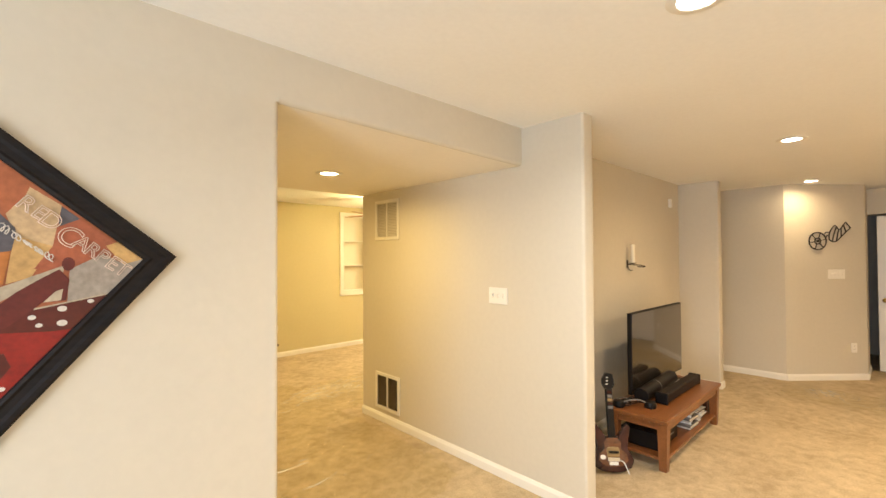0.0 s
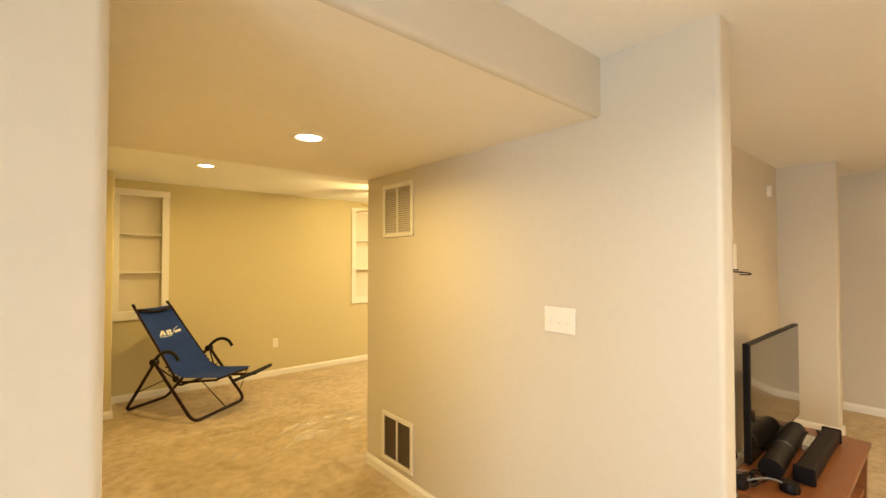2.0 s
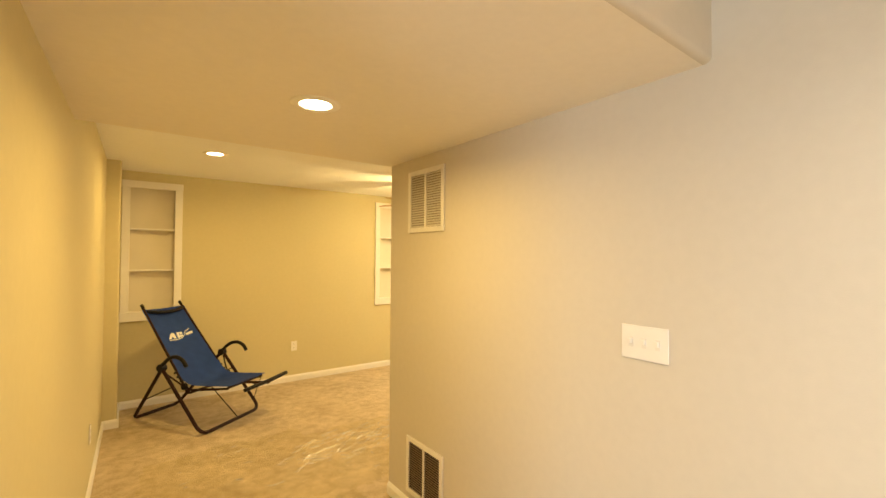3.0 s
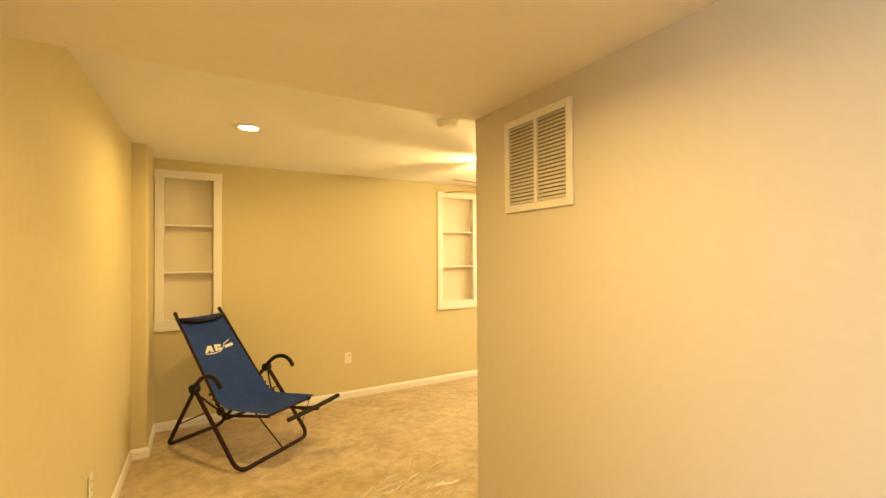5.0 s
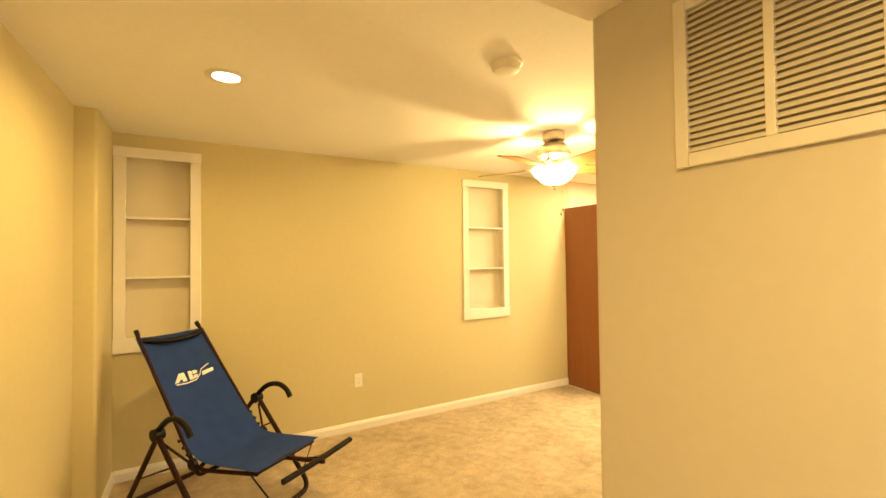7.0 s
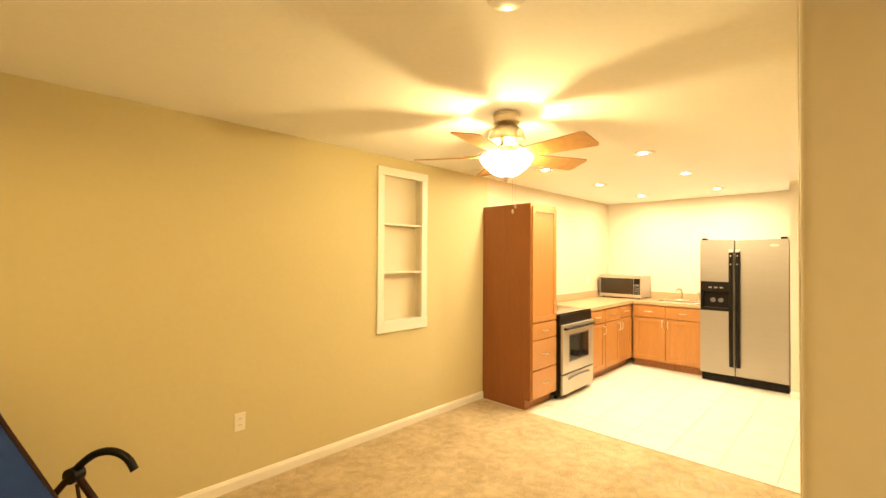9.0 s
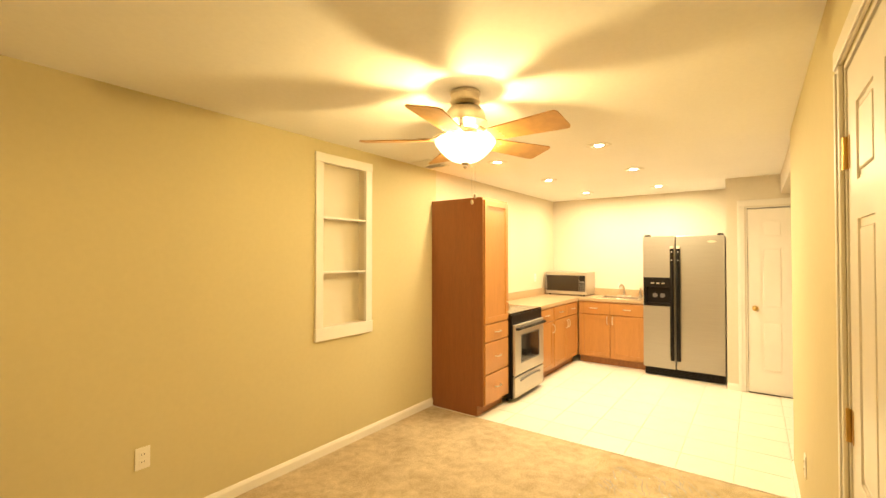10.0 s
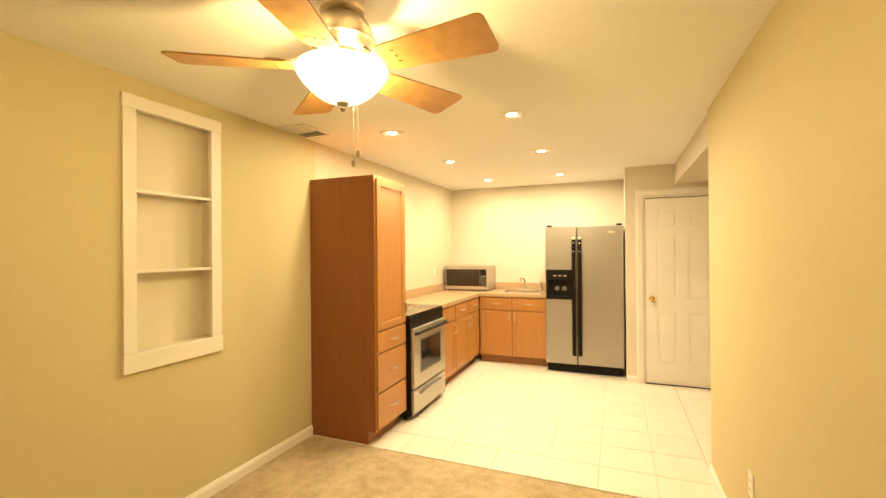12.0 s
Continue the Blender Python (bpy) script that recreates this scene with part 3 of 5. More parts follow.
for k in range(9):
    x = rx0 + 0.04 + k * 0.03
    part("louvre", placed(cube(-0.009, 0.009, ry0 + 0.024, ry1 - 0.024, -0.0008, 0.0008), pose(x, 0, zc - 0.007, 0, 40 if k < 5 else -40)), GRILLE, ob)


# ---- doors ----
def panel_door(name, m, w, h, label, knob, hinges=(), latch_right=True):
    """A six-panel door; in its own frame x runs across, front faces -y."""
    ob = thing(name, m.translation, label, "door", kind="structure")
    t = 0.035
    leaf = bmesh.new()
    box(leaf, 0, w, 0.006, t - 0.006, 0.012, h)
    sw, mid = 0.115, 0.10
    cols = ((sw, w / 2 - mid / 2), (w / 2 + mid / 2, w - sw))
    rows = ((0.24, 0.80), (0.93, 1.60), (1.70, h - 0.12))
    for f0, f1 in ((0.0, 0.006), (t - 0.006, t)):
        for a, b in ((0, sw), (w / 2 - mid / 2, w / 2 + mid / 2), (w - sw, w)):
            box(leaf, a, b, f0, f1, 0.012, h)
        for a, b in cols:
            for c, d in ((0.012, 0.24), (0.80, 0.93), (1.60, 1.70), (h - 0.12, h)):
                box(leaf, a, b, f0, f1, c, d)
    part("leaf", placed(leaf, m), TRIM, ob)
    for a, b in cols:
        for c, d in rows:
            for f0, f1 in ((0.0012, 0.0062), (t - 0.0062, t - 0.0012)):
                part("panel", placed(cube(a + 0.022, b - 0.022, f0, f1, c + 0.022, d - 0.022, bevel=0.0045, seg=1), m), TRIM, ob)
    kx = w - 0.065 if latch_right else 0.065
    bm = bmesh.new()
    for y0, s in ((0.0, -1), (t, 1)):
        disc(bm, (kx, y0, 0.93), 0.030, (0, s, 0), 0.006)
        tube(bm, [(kx, y0 + s * 0.004, 0.93), (kx, y0 + s * 0.04, 0.93)], 0.011)
        bmesh.ops.create_uvsphere(bm, u_segments=16, v_segments=10, radius=0.027, matrix=Matrix.Translation((kx, y0 + s * 0.052, 0.93)))
    part("knob", placed(bm, m), knob, ob, "polished metal door knob", smooth=True)
    hx = -0.004 if latch_right else w + 0.004
    for z in hinges:
        bm = tube(bmesh.new(), [(hx, -0.006, z - 0.045), (hx, -0.006, z + 0.045)], 0.0075)
        box(bm, hx - 0.03, hx + 0.03, -0.0022, -0.0006, z - 0.045, z + 0.045)
        part("hinge", placed(bm, m), BRASS, ob, "brass butt hinge", smooth=True)
    return ob


def casing(name, m, w, h, label, depth=0.12):
    """Door lining and face trim round an opening of w by h; front faces -y."""
    ob = thing(name, m.translation, label, "door frame", kind="structure")
    c = 0.075
    for a, b, z0, z1 in ((-c, -0.006, 0, h + 0.006), (w + 0.006, w + c, 0, h + 0.006), (-c, w + c, h + 0.006, h + c)):
        bm = cube(a, b, -0.012, -0.0006, z0 + 0.001, z1, bevel=0.003)
        box(bm, a + 0.012, b - 0.03, -0.017, -0.012, z0 + 0.001, z1 - 0.012, bevel=0.003)
        part("casing", placed(bm, m), TRIM, ob)
    for a, b, z0, z1 in ((0.0006, 0.014, 0.001, h - 0.0006), (w - 0.014, w - 0.0006, 0.001, h - 0.0006), (0.014, w - 0.014, h - 0.014, h - 0.0006)):
        part("jamb", placed(cube(a, b, -0.0006, depth, z0, z1), m), TRIM, ob)


# the closet door on the south wall: front faces +y, so local x runs to -x
mdoor = pose(3.61, SOUTH, 0, 0, 0, 180)
casing("door_frame_1", mdoor, 0.76, 2.04, "white painted casing round the closet door")
panel_door("door_1", mdoor @ pose(0.017, 0.004, 0), 0.726, 2.02, "white six-panel closet door, closed, with brass hinges", BRASS, (0.28, 1.04, 1.79), True)
# the door by the refrigerator: front faces -x, local x runs to -y
mdoor = pose(7.80, 4.14, 0, 0, 0, -90)
casing("door_frame_2", mdoor, 0.76, 2.045, "white painted casing round the door by the refrigerator")
panel_door("door_2", mdoor @ pose(0.017, 0.012, 0), 0.726, 2.02, "white six-panel door with a brass knob, closed", BRASS, (0.28, 1.04, 1.79), False)
# black strip carries the shade of the gap under this door
part("door_gap_shade", cube(7.803, 7.90, 3.395, 4.125, 0.0005, 0.011), BLACK, bpy.data.objects["door_frame_2"], "black strip painted as the shade under the door")
# the far hall door
mdoor = pose(8.20, 0.37, 0, 0, 0, -90)
panel_door("door_3", mdoor @ pose(0.0, 0.0, 0), 0.76, 2.02, "white panel door standing ajar in the dark hall", BRASS, (), False)
# unseen glazed garden door, added in the side wall to carry the daylight
ob = thing("window_1", (-2.7, -0.2, 0), "unseen white-framed glazed garden door with two panes, added for the daylight", "window", kind="structure")
for a, b, z0, z1 in ((-1.3, -1.23, 0, 2.08), (0.83, 0.9, 0, 2.08), (-0.24, -0.16, 0.07, 2.01), (-1.23, 0.83, 0, 0.07), (-1.23, 0.83, 2.01, 2.08)):
    part("window_frame", cube(-2.71, -2.67, a, b, z0 + 0.001, z1 - 0.001), TRIM, ob)


# ---- kitchen ----
def pull(bm, m, x, z, upright=False, length=0.10):
    """A bowed bar pull on a front that faces -y."""
    h = length / 2
    pts = [(-h, 0, 0), (-h * 0.92, -0.018, 0), (-h * 0.5, -0.027, 0), (0, -0.030, 0), (h * 0.5, -0.027, 0), (h * 0.92, -0.018, 0), (h, 0, 0)]
    pts = [(x, p[1], z + p[0]) if upright else (x + p[0], p[1], z) for p in pts]
    return placed(tube(bm, smooth_path(pts, 3), 0.0055, 8), m)


def cabinet_front(kind, m, x0, x1, z0, z1, parent, handle):
    """A shaker door or plain drawer front, 20 mm proud of the carcass."""
    bm = bmesh.new()
    if kind == "door":
        w = 0.055
        for a, b, c, d in ((x0, x0 + w, z0, z1), (x1 - w, x1, z0, z1), (x0 + w, x1 - w, z0, z0 + w), (x0 + w, x1 - w, z1 - w, z1)):
            box(bm, a, b, -0.020, -0.0008, c, d, bevel=0.002, seg=1)
        box(bm, x0 + w - 0.004, x1 - w + 0.004, -0.011, -0.003, z0 + w - 0.004, z1 - w + 0.004)
    else:
        box(bm, x0, x1, -0.020, -0.0008, z0, z1, bevel=0.004)
    front = part("cabinet_door" if kind == "door" else "drawer_front", placed(bm, m), WOOD, parent)
    hx, hz, up = handle
    part("handle", pull(bmesh.new(), m @ pose(0, -0.020, 0), hx, hz, up), CHROME, front, "satin chrome bow handle", smooth=True)


def cabinet(name, m, w, d, z_top, fronts, label, side=None, toe=0.10):
    ob = thing(name, m @ Vector((w / 2, d / 2, 0)), label, "cabinet", "kitchen cabinets")
    bm = bmesh.new()
    box(bm, 0, w, 0, d, toe, z_top)
    part("carcass", placed(bm, m), WOOD, ob)
    part("toe_board", placed(cube(0.001, w - 0.001, 0.065, d, 0.001, toe), m), SHADED_TOE_WOOD, ob, "recessed brown toe board, its wood darkened for shade")
    if side:
        # end panel, darker than the fronts, with the toe notch cut out
        poly = [(0.0, toe), (0.0, z_top), (d, z_top), (d, 0.001), (0.065, 0.001), (0.065, toe)]
        part("end_panel", placed(plate(bmesh.new(), [(-0.004, p[0], p[1]) for p in poly], (1, 0, 0), 0.0035), m), side, ob, "smooth end panel, darker and redder than the fronts")
    for kind, x0, x1, z0, z1, handle in fronts:
        cabinet_front(kind, m, x0, x1, z0, z1, ob, handle)
    return ob


PX0, PX1, FRONT = 5.434, 5.92, 6.11
pw = PX1 - PX0
mp_ = pose(PX0, FRONT, 0)
cabinet("pantry_cabinet", mp_, pw, NORTH - FRONT - 0.002, 2.055, [
    ("door", 0.012, pw - 0.012, 0.865, 2.03, (pw - 0.045, 0.99, True)),
    ("drawer", 0.012, pw - 0.012, 0.695, 0.852, (pw / 2, 0.775, False)),
    ("drawer", 0.012, pw - 0.012, 0.395, 0.683, (pw / 2, 0.54, False)),
    ("drawer", 0.012, pw - 0.012, 0.112, 0.383, (pw / 2, 0.25, False))],
    "tall warm maple pantry cabinet with one door over three drawers", SIDE_WOOD)
BX0 = 6.70
w1 = 0.46
cabinet("base_cabinet", pose(BX0, 6.12, 0), w1, NORTH - 6.122, 0.872, [
    ("drawer", 0.012, w1 - 0.012, 0.70, 0.855, (w1 / 2, 0.78, False)),
    ("door", 0.012, w1 - 0.012, 0.115, 0.688, (w1 - 0.045, 0.60, True))],
    "maple base cabinet with one drawer over one door")
w2 = 8.07 - (BX0 + w1)
cabinet("base_cabinet", pose(BX0 + w1, 6.12, 0), w2, NORTH - 6.122, 0.872, [
    ("drawer", 0.012, w2 / 2 - 0.006, 0.70, 0.855, (w2 / 4, 0.78, False)),
    ("drawer", w2 / 2 + 0.006, w2 - 0.03, 0.70, 0.855, (w2 * 0.75, 0.78, False)),
    ("door", 0.012, w2 / 2 - 0.006, 0.115, 0.688, (w2 / 2 - 0.04, 0.60, True)),
    ("door", w2 / 2 + 0.006, w2 - 0.03, 0.115, 0.688, (w2 / 2 + 0.04, 0.60, True))],
    "wide maple base cabinet with two drawers over two doors")
w3 = 6.095 - 5.225
cabinet("sink_cabinet", pose(8.07, 6.095, 0, 0, 0, -90), w3, EAST - 8.072, 0.872, [
    ("drawer", 0.03, w3 / 2 - 0.004, 0.70, 0.855, (w3 / 4, 0.78, False)),
    ("drawer", w3 / 2 + 0.004, w3 - 0.012, 0.70, 0.855, (w3 * 0.75, 0.78, False)),
    ("door", 0.03, w3 / 2 - 0.004, 0.115, 0.688, (w3 / 2 - 0.035, 0.62, True)),
    ("door", w3 / 2 + 0.004, w3 - 0.012, 0.115, 0.688, (w3 / 2 + 0.035, 0.62, True))],
    "maple sink cabinet with two false drawers over two doors")

# worktop with the sink's hole left open
ob = thing("worktop", (7.6, 6.4, 0.873), "L-shaped tan speckled laminate worktop with a low splashback", "worktop")
SY0, SY1, SX0, SX1 = 5.33, 5.83, 8.17, 8.55
bm = bmesh.new()
box(bm, BX0 - 0.004, EAST - 0.002, 6.085, NORTH - 0.002, 0.874, 0.914)
box(bm, 8.04, SX0, 5.225, 6.085, 0.874, 0.914)
box(bm, SX1, EAST - 0.002, 5.225, 6.085, 0.874, 0.914)
box(bm, SX0, SX1, 5.225, SY0, 0.874, 0.914)
box(bm, SX0, SX1, SY1, 6.085, 0.874, 0.914)
part("top", bm, COUNTER, ob)
part("splashback", cube(BX0 - 0.75, EAST - 0.022, NORTH - 0.020, NORTH - 0.002, 0.9145, 1.012, bevel=0.003), COUNTER, ob)
part("splashback", cube(EAST - 0.020, EAST - 0.002, 5.225, NORTH - 0.021, 0.9145, 1.012, bevel=0.003), COUNTER, ob)

ob = thing("sink", ((SX0 + SX1) / 2, (SY0 + SY1) / 2, 0.914), "stainless steel drop-in kitchen sink in the worktop", "sink")
bm = bmesh.new()
for a, b, c, d in ((SX0 - 0.02, SX0 + 0.012, SY0 - 0.02, SY1 + 0.02), (SX1 - 0.06, SX1 + 0.02, SY0 - 0.02, SY1 + 0.02), (SX0 + 0.012, SX1 - 0.06, SY0 - 0.02, SY0 + 0.012), (SX0 + 0.012, SX1 - 0.06, SY1 - 0.012, SY1 + 0.02)):
    box(bm, a, b, c, d, 0.9148, 0.921, bevel=0.002)
part("rim", bm, CHROME, ob)
bm = bmesh.new()
box(bm, SX0 + 0.008, SX0 + 0.012, SY0 + 0.008, SY1 - 0.008, 0.75, 0.915)
box(bm, SX1 - 0.06, SX1 - 0.056, SY0 + 0.008, SY1 - 0.008, 0.75, 0.915)
box(bm, SX0 + 0.012, SX1 - 0.06, SY0 + 0.008, SY0 + 0.012, 0.75, 0.915)
box(bm, SX0 + 0.012, SX1 - 0.06, SY1 - 0.012, SY1 - 0.008, 0.75, 0.915)
box(bm, SX0 + 0.008, SX1 - 0.056, SY0 + 0.008, SY1 - 0.008, 0.745, 0.75)
part("basin", bm, STEEL, ob)
ob = thing("faucet", (8.58, 5.60, 0.921), "chrome kitchen faucet with a curved spout and side lever", "faucet")
part("base_plate", cube(8.555, 8.605, 5.50, 5.70, 0.9215, 0.932, bevel=0.004), CHROME, ob)
part("spout", tube(bmesh.new(), smooth_path([(8.58, 5.60, 0.93), (8.58, 5.60, 1.02), (8.56, 5.605, 1.065), (8.50, 5.62, 1.085), (8.44, 5.635, 1.065), (8.425, 5.638, 1.04)], 5), 0.012), CHROME, ob, smooth=True)
part("lever", tube(bmesh.new(), smooth_path([(8.58, 5.60, 1.02), (8.585, 5.62, 1.06), (8.58, 5.67, 1.10)], 4), 0.007), CHROME, ob, smooth=True)
ob = thing("side_spray", (8.58, 5.38, 0.921), "chrome side spray standing behind the sink", "side spray")
part("collar", lathe(bmesh.new(), [(0.0, 0), (0.022, 0), (0.02, 0.02), (0.014, 0.03), (0.0, 0.03)], 8.58, 5.38, 16, 0.9215), CHROME, ob, smooth=True)
part("spray_head", tube(bmesh.new(), smooth_path([(8.58, 5.38, 0.95), (8.58, 5.38, 1.0), (8.565, 5.385, 1.03), (8.535, 5.39, 1.035)], 4), 0.014), CHROME, ob, smooth=True)

# range
RX0, RX1, RF = 5.935, 6.69, 6.055
ob = thing("range", ((RX0 + RX1) / 2, 6.38, 0), "stainless steel slide-in electric range with a black glass top", "range")
part("body", cube(RX0 + 0.001, RX1 - 0.001, RF + 0.012, NORTH - 0.03, 0.045, 0.895), BLACK, ob)
part("cooktop", cube(RX0, RX1, RF + 0.02, NORTH - 0.025, 0.896, 0.915, bevel=0.004), GLASS_BLACK, ob, "black glass cooktop")
bm = bmesh.new()
for x, y, r in ((6.13, 6.22, 0.10), (6.13, 6.50, 0.075), (6.49, 6.22, 0.075), (6.49, 6.50, 0.10)):
    tube(bm, [(x + r * math.cos(a * math.pi / 16), y + r * math.sin(a * math.pi / 16), 0.9153) for a in range(32)], 0.001, 4, True)
part("burner_ring", bm, GREY_PLASTIC, ob)
part("control_panel", placed(cube(RX0 + 0.002, RX1 - 0.002, -0.028, 0.0, 0.0, 0.085, bevel=0.006), pose(0, RF + 0.045, 0.812, -16)), BLACK, ob, "sloped black control panel")
part("clock_display", placed(cube(-0.09, 0.09, -0.0295, -0.0275, 0.03, 0.06), pose((RX0 + RX1) / 2, RF + 0.045, 0.812, -16)), GLASS_BLACK, ob)
door = part("oven_door", cube(RX0 + 0.016, RX1 - 0.016, RF - 0.02, RF + 0.0115, 0.276, 0.795, bevel=0.006), BRIGHT_STEEL, ob, "brushed steel oven door")
part("oven_window", cube(RX0 + 0.155, RX1 - 0.155, RF - 0.0225, RF - 0.016, 0.40, 0.675, bevel=0.002), OVEN_GLASS, door, "dark oven window")
bm = bmesh.new()
for a, b, c, d in ((RX0 + 0.143, RX1 - 0.143, 0.675, 0.687), (RX0 + 0.143, RX1 - 0.143, 0.388, 0.40), (RX0 + 0.143, RX0 + 0.155, 0.40, 0.675), (RX1 - 0.155, RX1 - 0.143, 0.40, 0.675)):
    box(bm, a, b, RF - 0.024, RF - 0.017, c, d)
part("window_trim", bm, GREY_PLASTIC, door)
bm = tube(bmesh.new(), smooth_path([(RX0 + 0.04, RF - 0.02, 0.752), (RX0 + 0.05, RF - 0.05, 0.757), (RX0 + 0.12, RF - 0.055, 0.76), ((RX0 + RX1) / 2, RF - 0.06, 0.76), (RX1 - 0.12, RF - 0.055, 0.76), (RX1 - 0.05, RF - 0.05, 0.757), (RX1 - 0.04, RF - 0.02, 0.752)], 5), 0.014)
part("handle", bm, BLACK, door, "black curved oven handle", smooth=True)
drawer = part("storage_drawer", cube(RX0 + 0.016, RX1 - 0.016, RF - 0.018, RF + 0.0115, 0.055, 0.26, bevel=0.006), BRIGHT_STEEL, ob, "brushed steel storage drawer")
part("handle", tube(bmesh.new(), smooth_path([(RX0 + 0.14, RF - 0.017, 0.205), (RX0 + 0.17, RF - 0.032, 0.222), ((RX0 + RX1) / 2, RF - 0.028, 0.226), (RX1 - 0.17, RF - 0.032, 0.222), (RX1 - 0.14, RF - 0.017, 0.205)], 5), 0.010), GREY_PLASTIC, drawer, smooth=True)
for x in (RX0 + 0.04, RX1 - 0.04):
    for y in (RF + 0.08, NORTH - 0.08):
        part("foot", lathe(bmesh.new(), [(0.0, 0.0), (0.018, 0.0), (0.015, 0.045), (0.0, 0.045)], x, y, 12, 0.0005), BLACK, ob)

# microwave
MX0, MX1, MY0, MY1, MZ0, MZ1 = 8.25, 8.65, 6.04, 6.665, 0.93, 1.258
ob = thing("microwave", ((MX0 + MX1) / 2, (MY0 + MY1) / 2, 0.915), "countertop stainless steel microwave oven with a dark window", "microwave")
part("case", cube(MX0 + 0.02, MX1, MY0, MY1, MZ0, MZ1, bevel=0.006), BRIGHT_STEEL, ob)
part("front_frame", cube(MX0, MX0 + 0.0195, MY0, MY1, MZ0, MZ1, bevel=0.005), BRIGHT_STEEL, ob)
part("window", cube(MX0 - 0.0025, MX0 + 0.004, MY0 + 0.112, MY1 - 0.022, MZ0 + 0.05, MZ1 - 0.045, bevel=0.002), shader("microwave_glass", (0.03, 0.02, 0.012), 0.12, spec=0.5), ob, "dark glass microwave door window")
pad = part("control_panel", cube(MX0 - 0.0025, MX0 + 0.004, MY0 + 0.018, MY0 + 0.108, MZ0 + 0.05, MZ1 - 0.045, bevel=0.002), BLACK, ob, "black control panel")
for r in range(4):
    for c in range(3):
        part("button", cube(MX0 - 0.004, MX0 - 0.002, MY0 + 0.026 + c * 0.026, MY0 + 0.044 + c * 0.026, MZ0 + 0.062 + r * 0.026, MZ0 + 0.078 + r * 0.026), GREY_PLASTIC, pad)
part("display", cube(MX0 - 0.004, MX0 - 0.002, MY0 + 0.028, MY0 + 0.098, MZ0 + 0.172, MZ0 + 0.2), GREY_PLASTIC, pad)
part("handle", tube(bmesh.new(), smooth_path([(MX0, MY1 - 0.022, MZ0 + 0.06), (MX0 - 0.03, MY1 - 0.02, MZ0 + 0.075), (MX0 - 0.034, MY1 - 0.02, (MZ0 + MZ1) / 2), (MX0 - 0.03, MY1 - 0.02, MZ1 - 0.055), (MX0, MY1 - 0.022, MZ1 - 0.04)], 5), 0.008), GREY_PLASTIC, ob, smooth=True)
for x in (MX0 + 0.05, MX1 - 0.04):
    for y in (MY0 + 0.05, MY1 - 0.05):
        part("foot", lathe(bmesh.new(), [(0.0, 0.0), (0.014, 0.0), (0.014, 0.015), (0.0, 0.015)], x, y, 12, 0.9148), BLACK, ob)

# refrigerator
FX, FY0, FY1, FZ = 7.925, 4.338, 5.215, 1.748
SPLIT = FY1 - 0.365
ob = thing("refrigerator", (8.3, (FY0 + FY1) / 2, 0), "side-by-side stainless refrigerator with black handles and ice dispenser", "refrigerator")
part("cabinet_body", cube(FX + 0.075, EAST - 0.03, FY0 + 0.004, FY1 - 0.004, 0.02, FZ - 0.012, bevel=0.004), GREY_PLASTIC, ob, "dark grey cabinet shell")
kick = part("kick_grille", cube(FX + 0.03, FX + 0.075, FY0 + 0.012, FY1 - 0.012, 0.008, 0.098, bevel=0.006), BLACK, ob, "black kick grille at the floor")
for k in range(3):
    part("louvre", cube(FX + 0.026, FX + 0.031, FY0 + 0.06, FY1 - 0.12, 0.03 + k * 0.02, 0.038 + k * 0.02), BLACK, kick)
right = part("fridge_door", cube(FX, FX + 0.07, FY0, SPLIT - 0.004, 0.108, FZ, bevel=0.010, seg=3), STEEL, ob, "brushed steel refrigerator door")
DZ0, DZ1, DY0, DY1 = 0.885, 1.225, SPLIT + 0.045, FY1 - 0.012
bm = bmesh.new()
box(bm, FX, FX + 0.07, SPLIT + 0.004, FY1, 0.108, DZ0)
box(bm, FX, FX + 0.07, SPLIT + 0.004, FY1, DZ1, FZ)
box(bm, FX, FX + 0.07, SPLIT + 0.004, DY0, DZ0, DZ1)
box(bm, FX, FX + 0.07, DY1, FY1, DZ0, DZ1)
box(bm, FX + 0.062, FX + 0.07, DY0, DY1, DZ0, DZ1)
left = part("freezer_door", bm, STEEL, ob, "brushed steel freezer door")
disp = part("dispenser", cube(FX + 0.055, FX + 0.0615, DY0 + 0.001, DY1 - 0.001, DZ0 + 0.001, DZ1 - 0.001), BLACK, left, "black ice and water dispenser")
bm = bmesh.new()
for a, b, c, d in ((DY0 - 0.008, DY1 + 0.006, DZ1 - 0.115, DZ1 + 0.008), (DY0 - 0.008, DY1 + 0.006, DZ0 - 0.008, DZ0 + 0.03), (DY0 - 0.008, DY0 + 0.018, DZ0 + 0.03, DZ1 - 0.115), (DY1 - 0.018, DY1 + 0.006, DZ0 + 0.03, DZ1 - 0.115)):
    box(bm, FX - 0.008, FX + 0.054, a, b, c, d, bevel=0.003)
part("bezel", bm, BLACK, disp)
for y in (DY0 + 0.105, DY0 + 0.19):
    part("paddle", disc(bmesh.new(), (FX + 0.045, y, DZ0 + 0.12), 0.028, (-1, 0, 0), 0.012), GREY_PLASTIC, disp)
for y in (DY0 + 0.09, DY0 + 0.15, DY0 + 0.21):
    part("button", cube(FX - 0.011, FX - 0.0078, y - 0.018, y + 0.018, DZ1 - 0.072, DZ1 - 0.056, bevel=0.001), CHROME, disp)
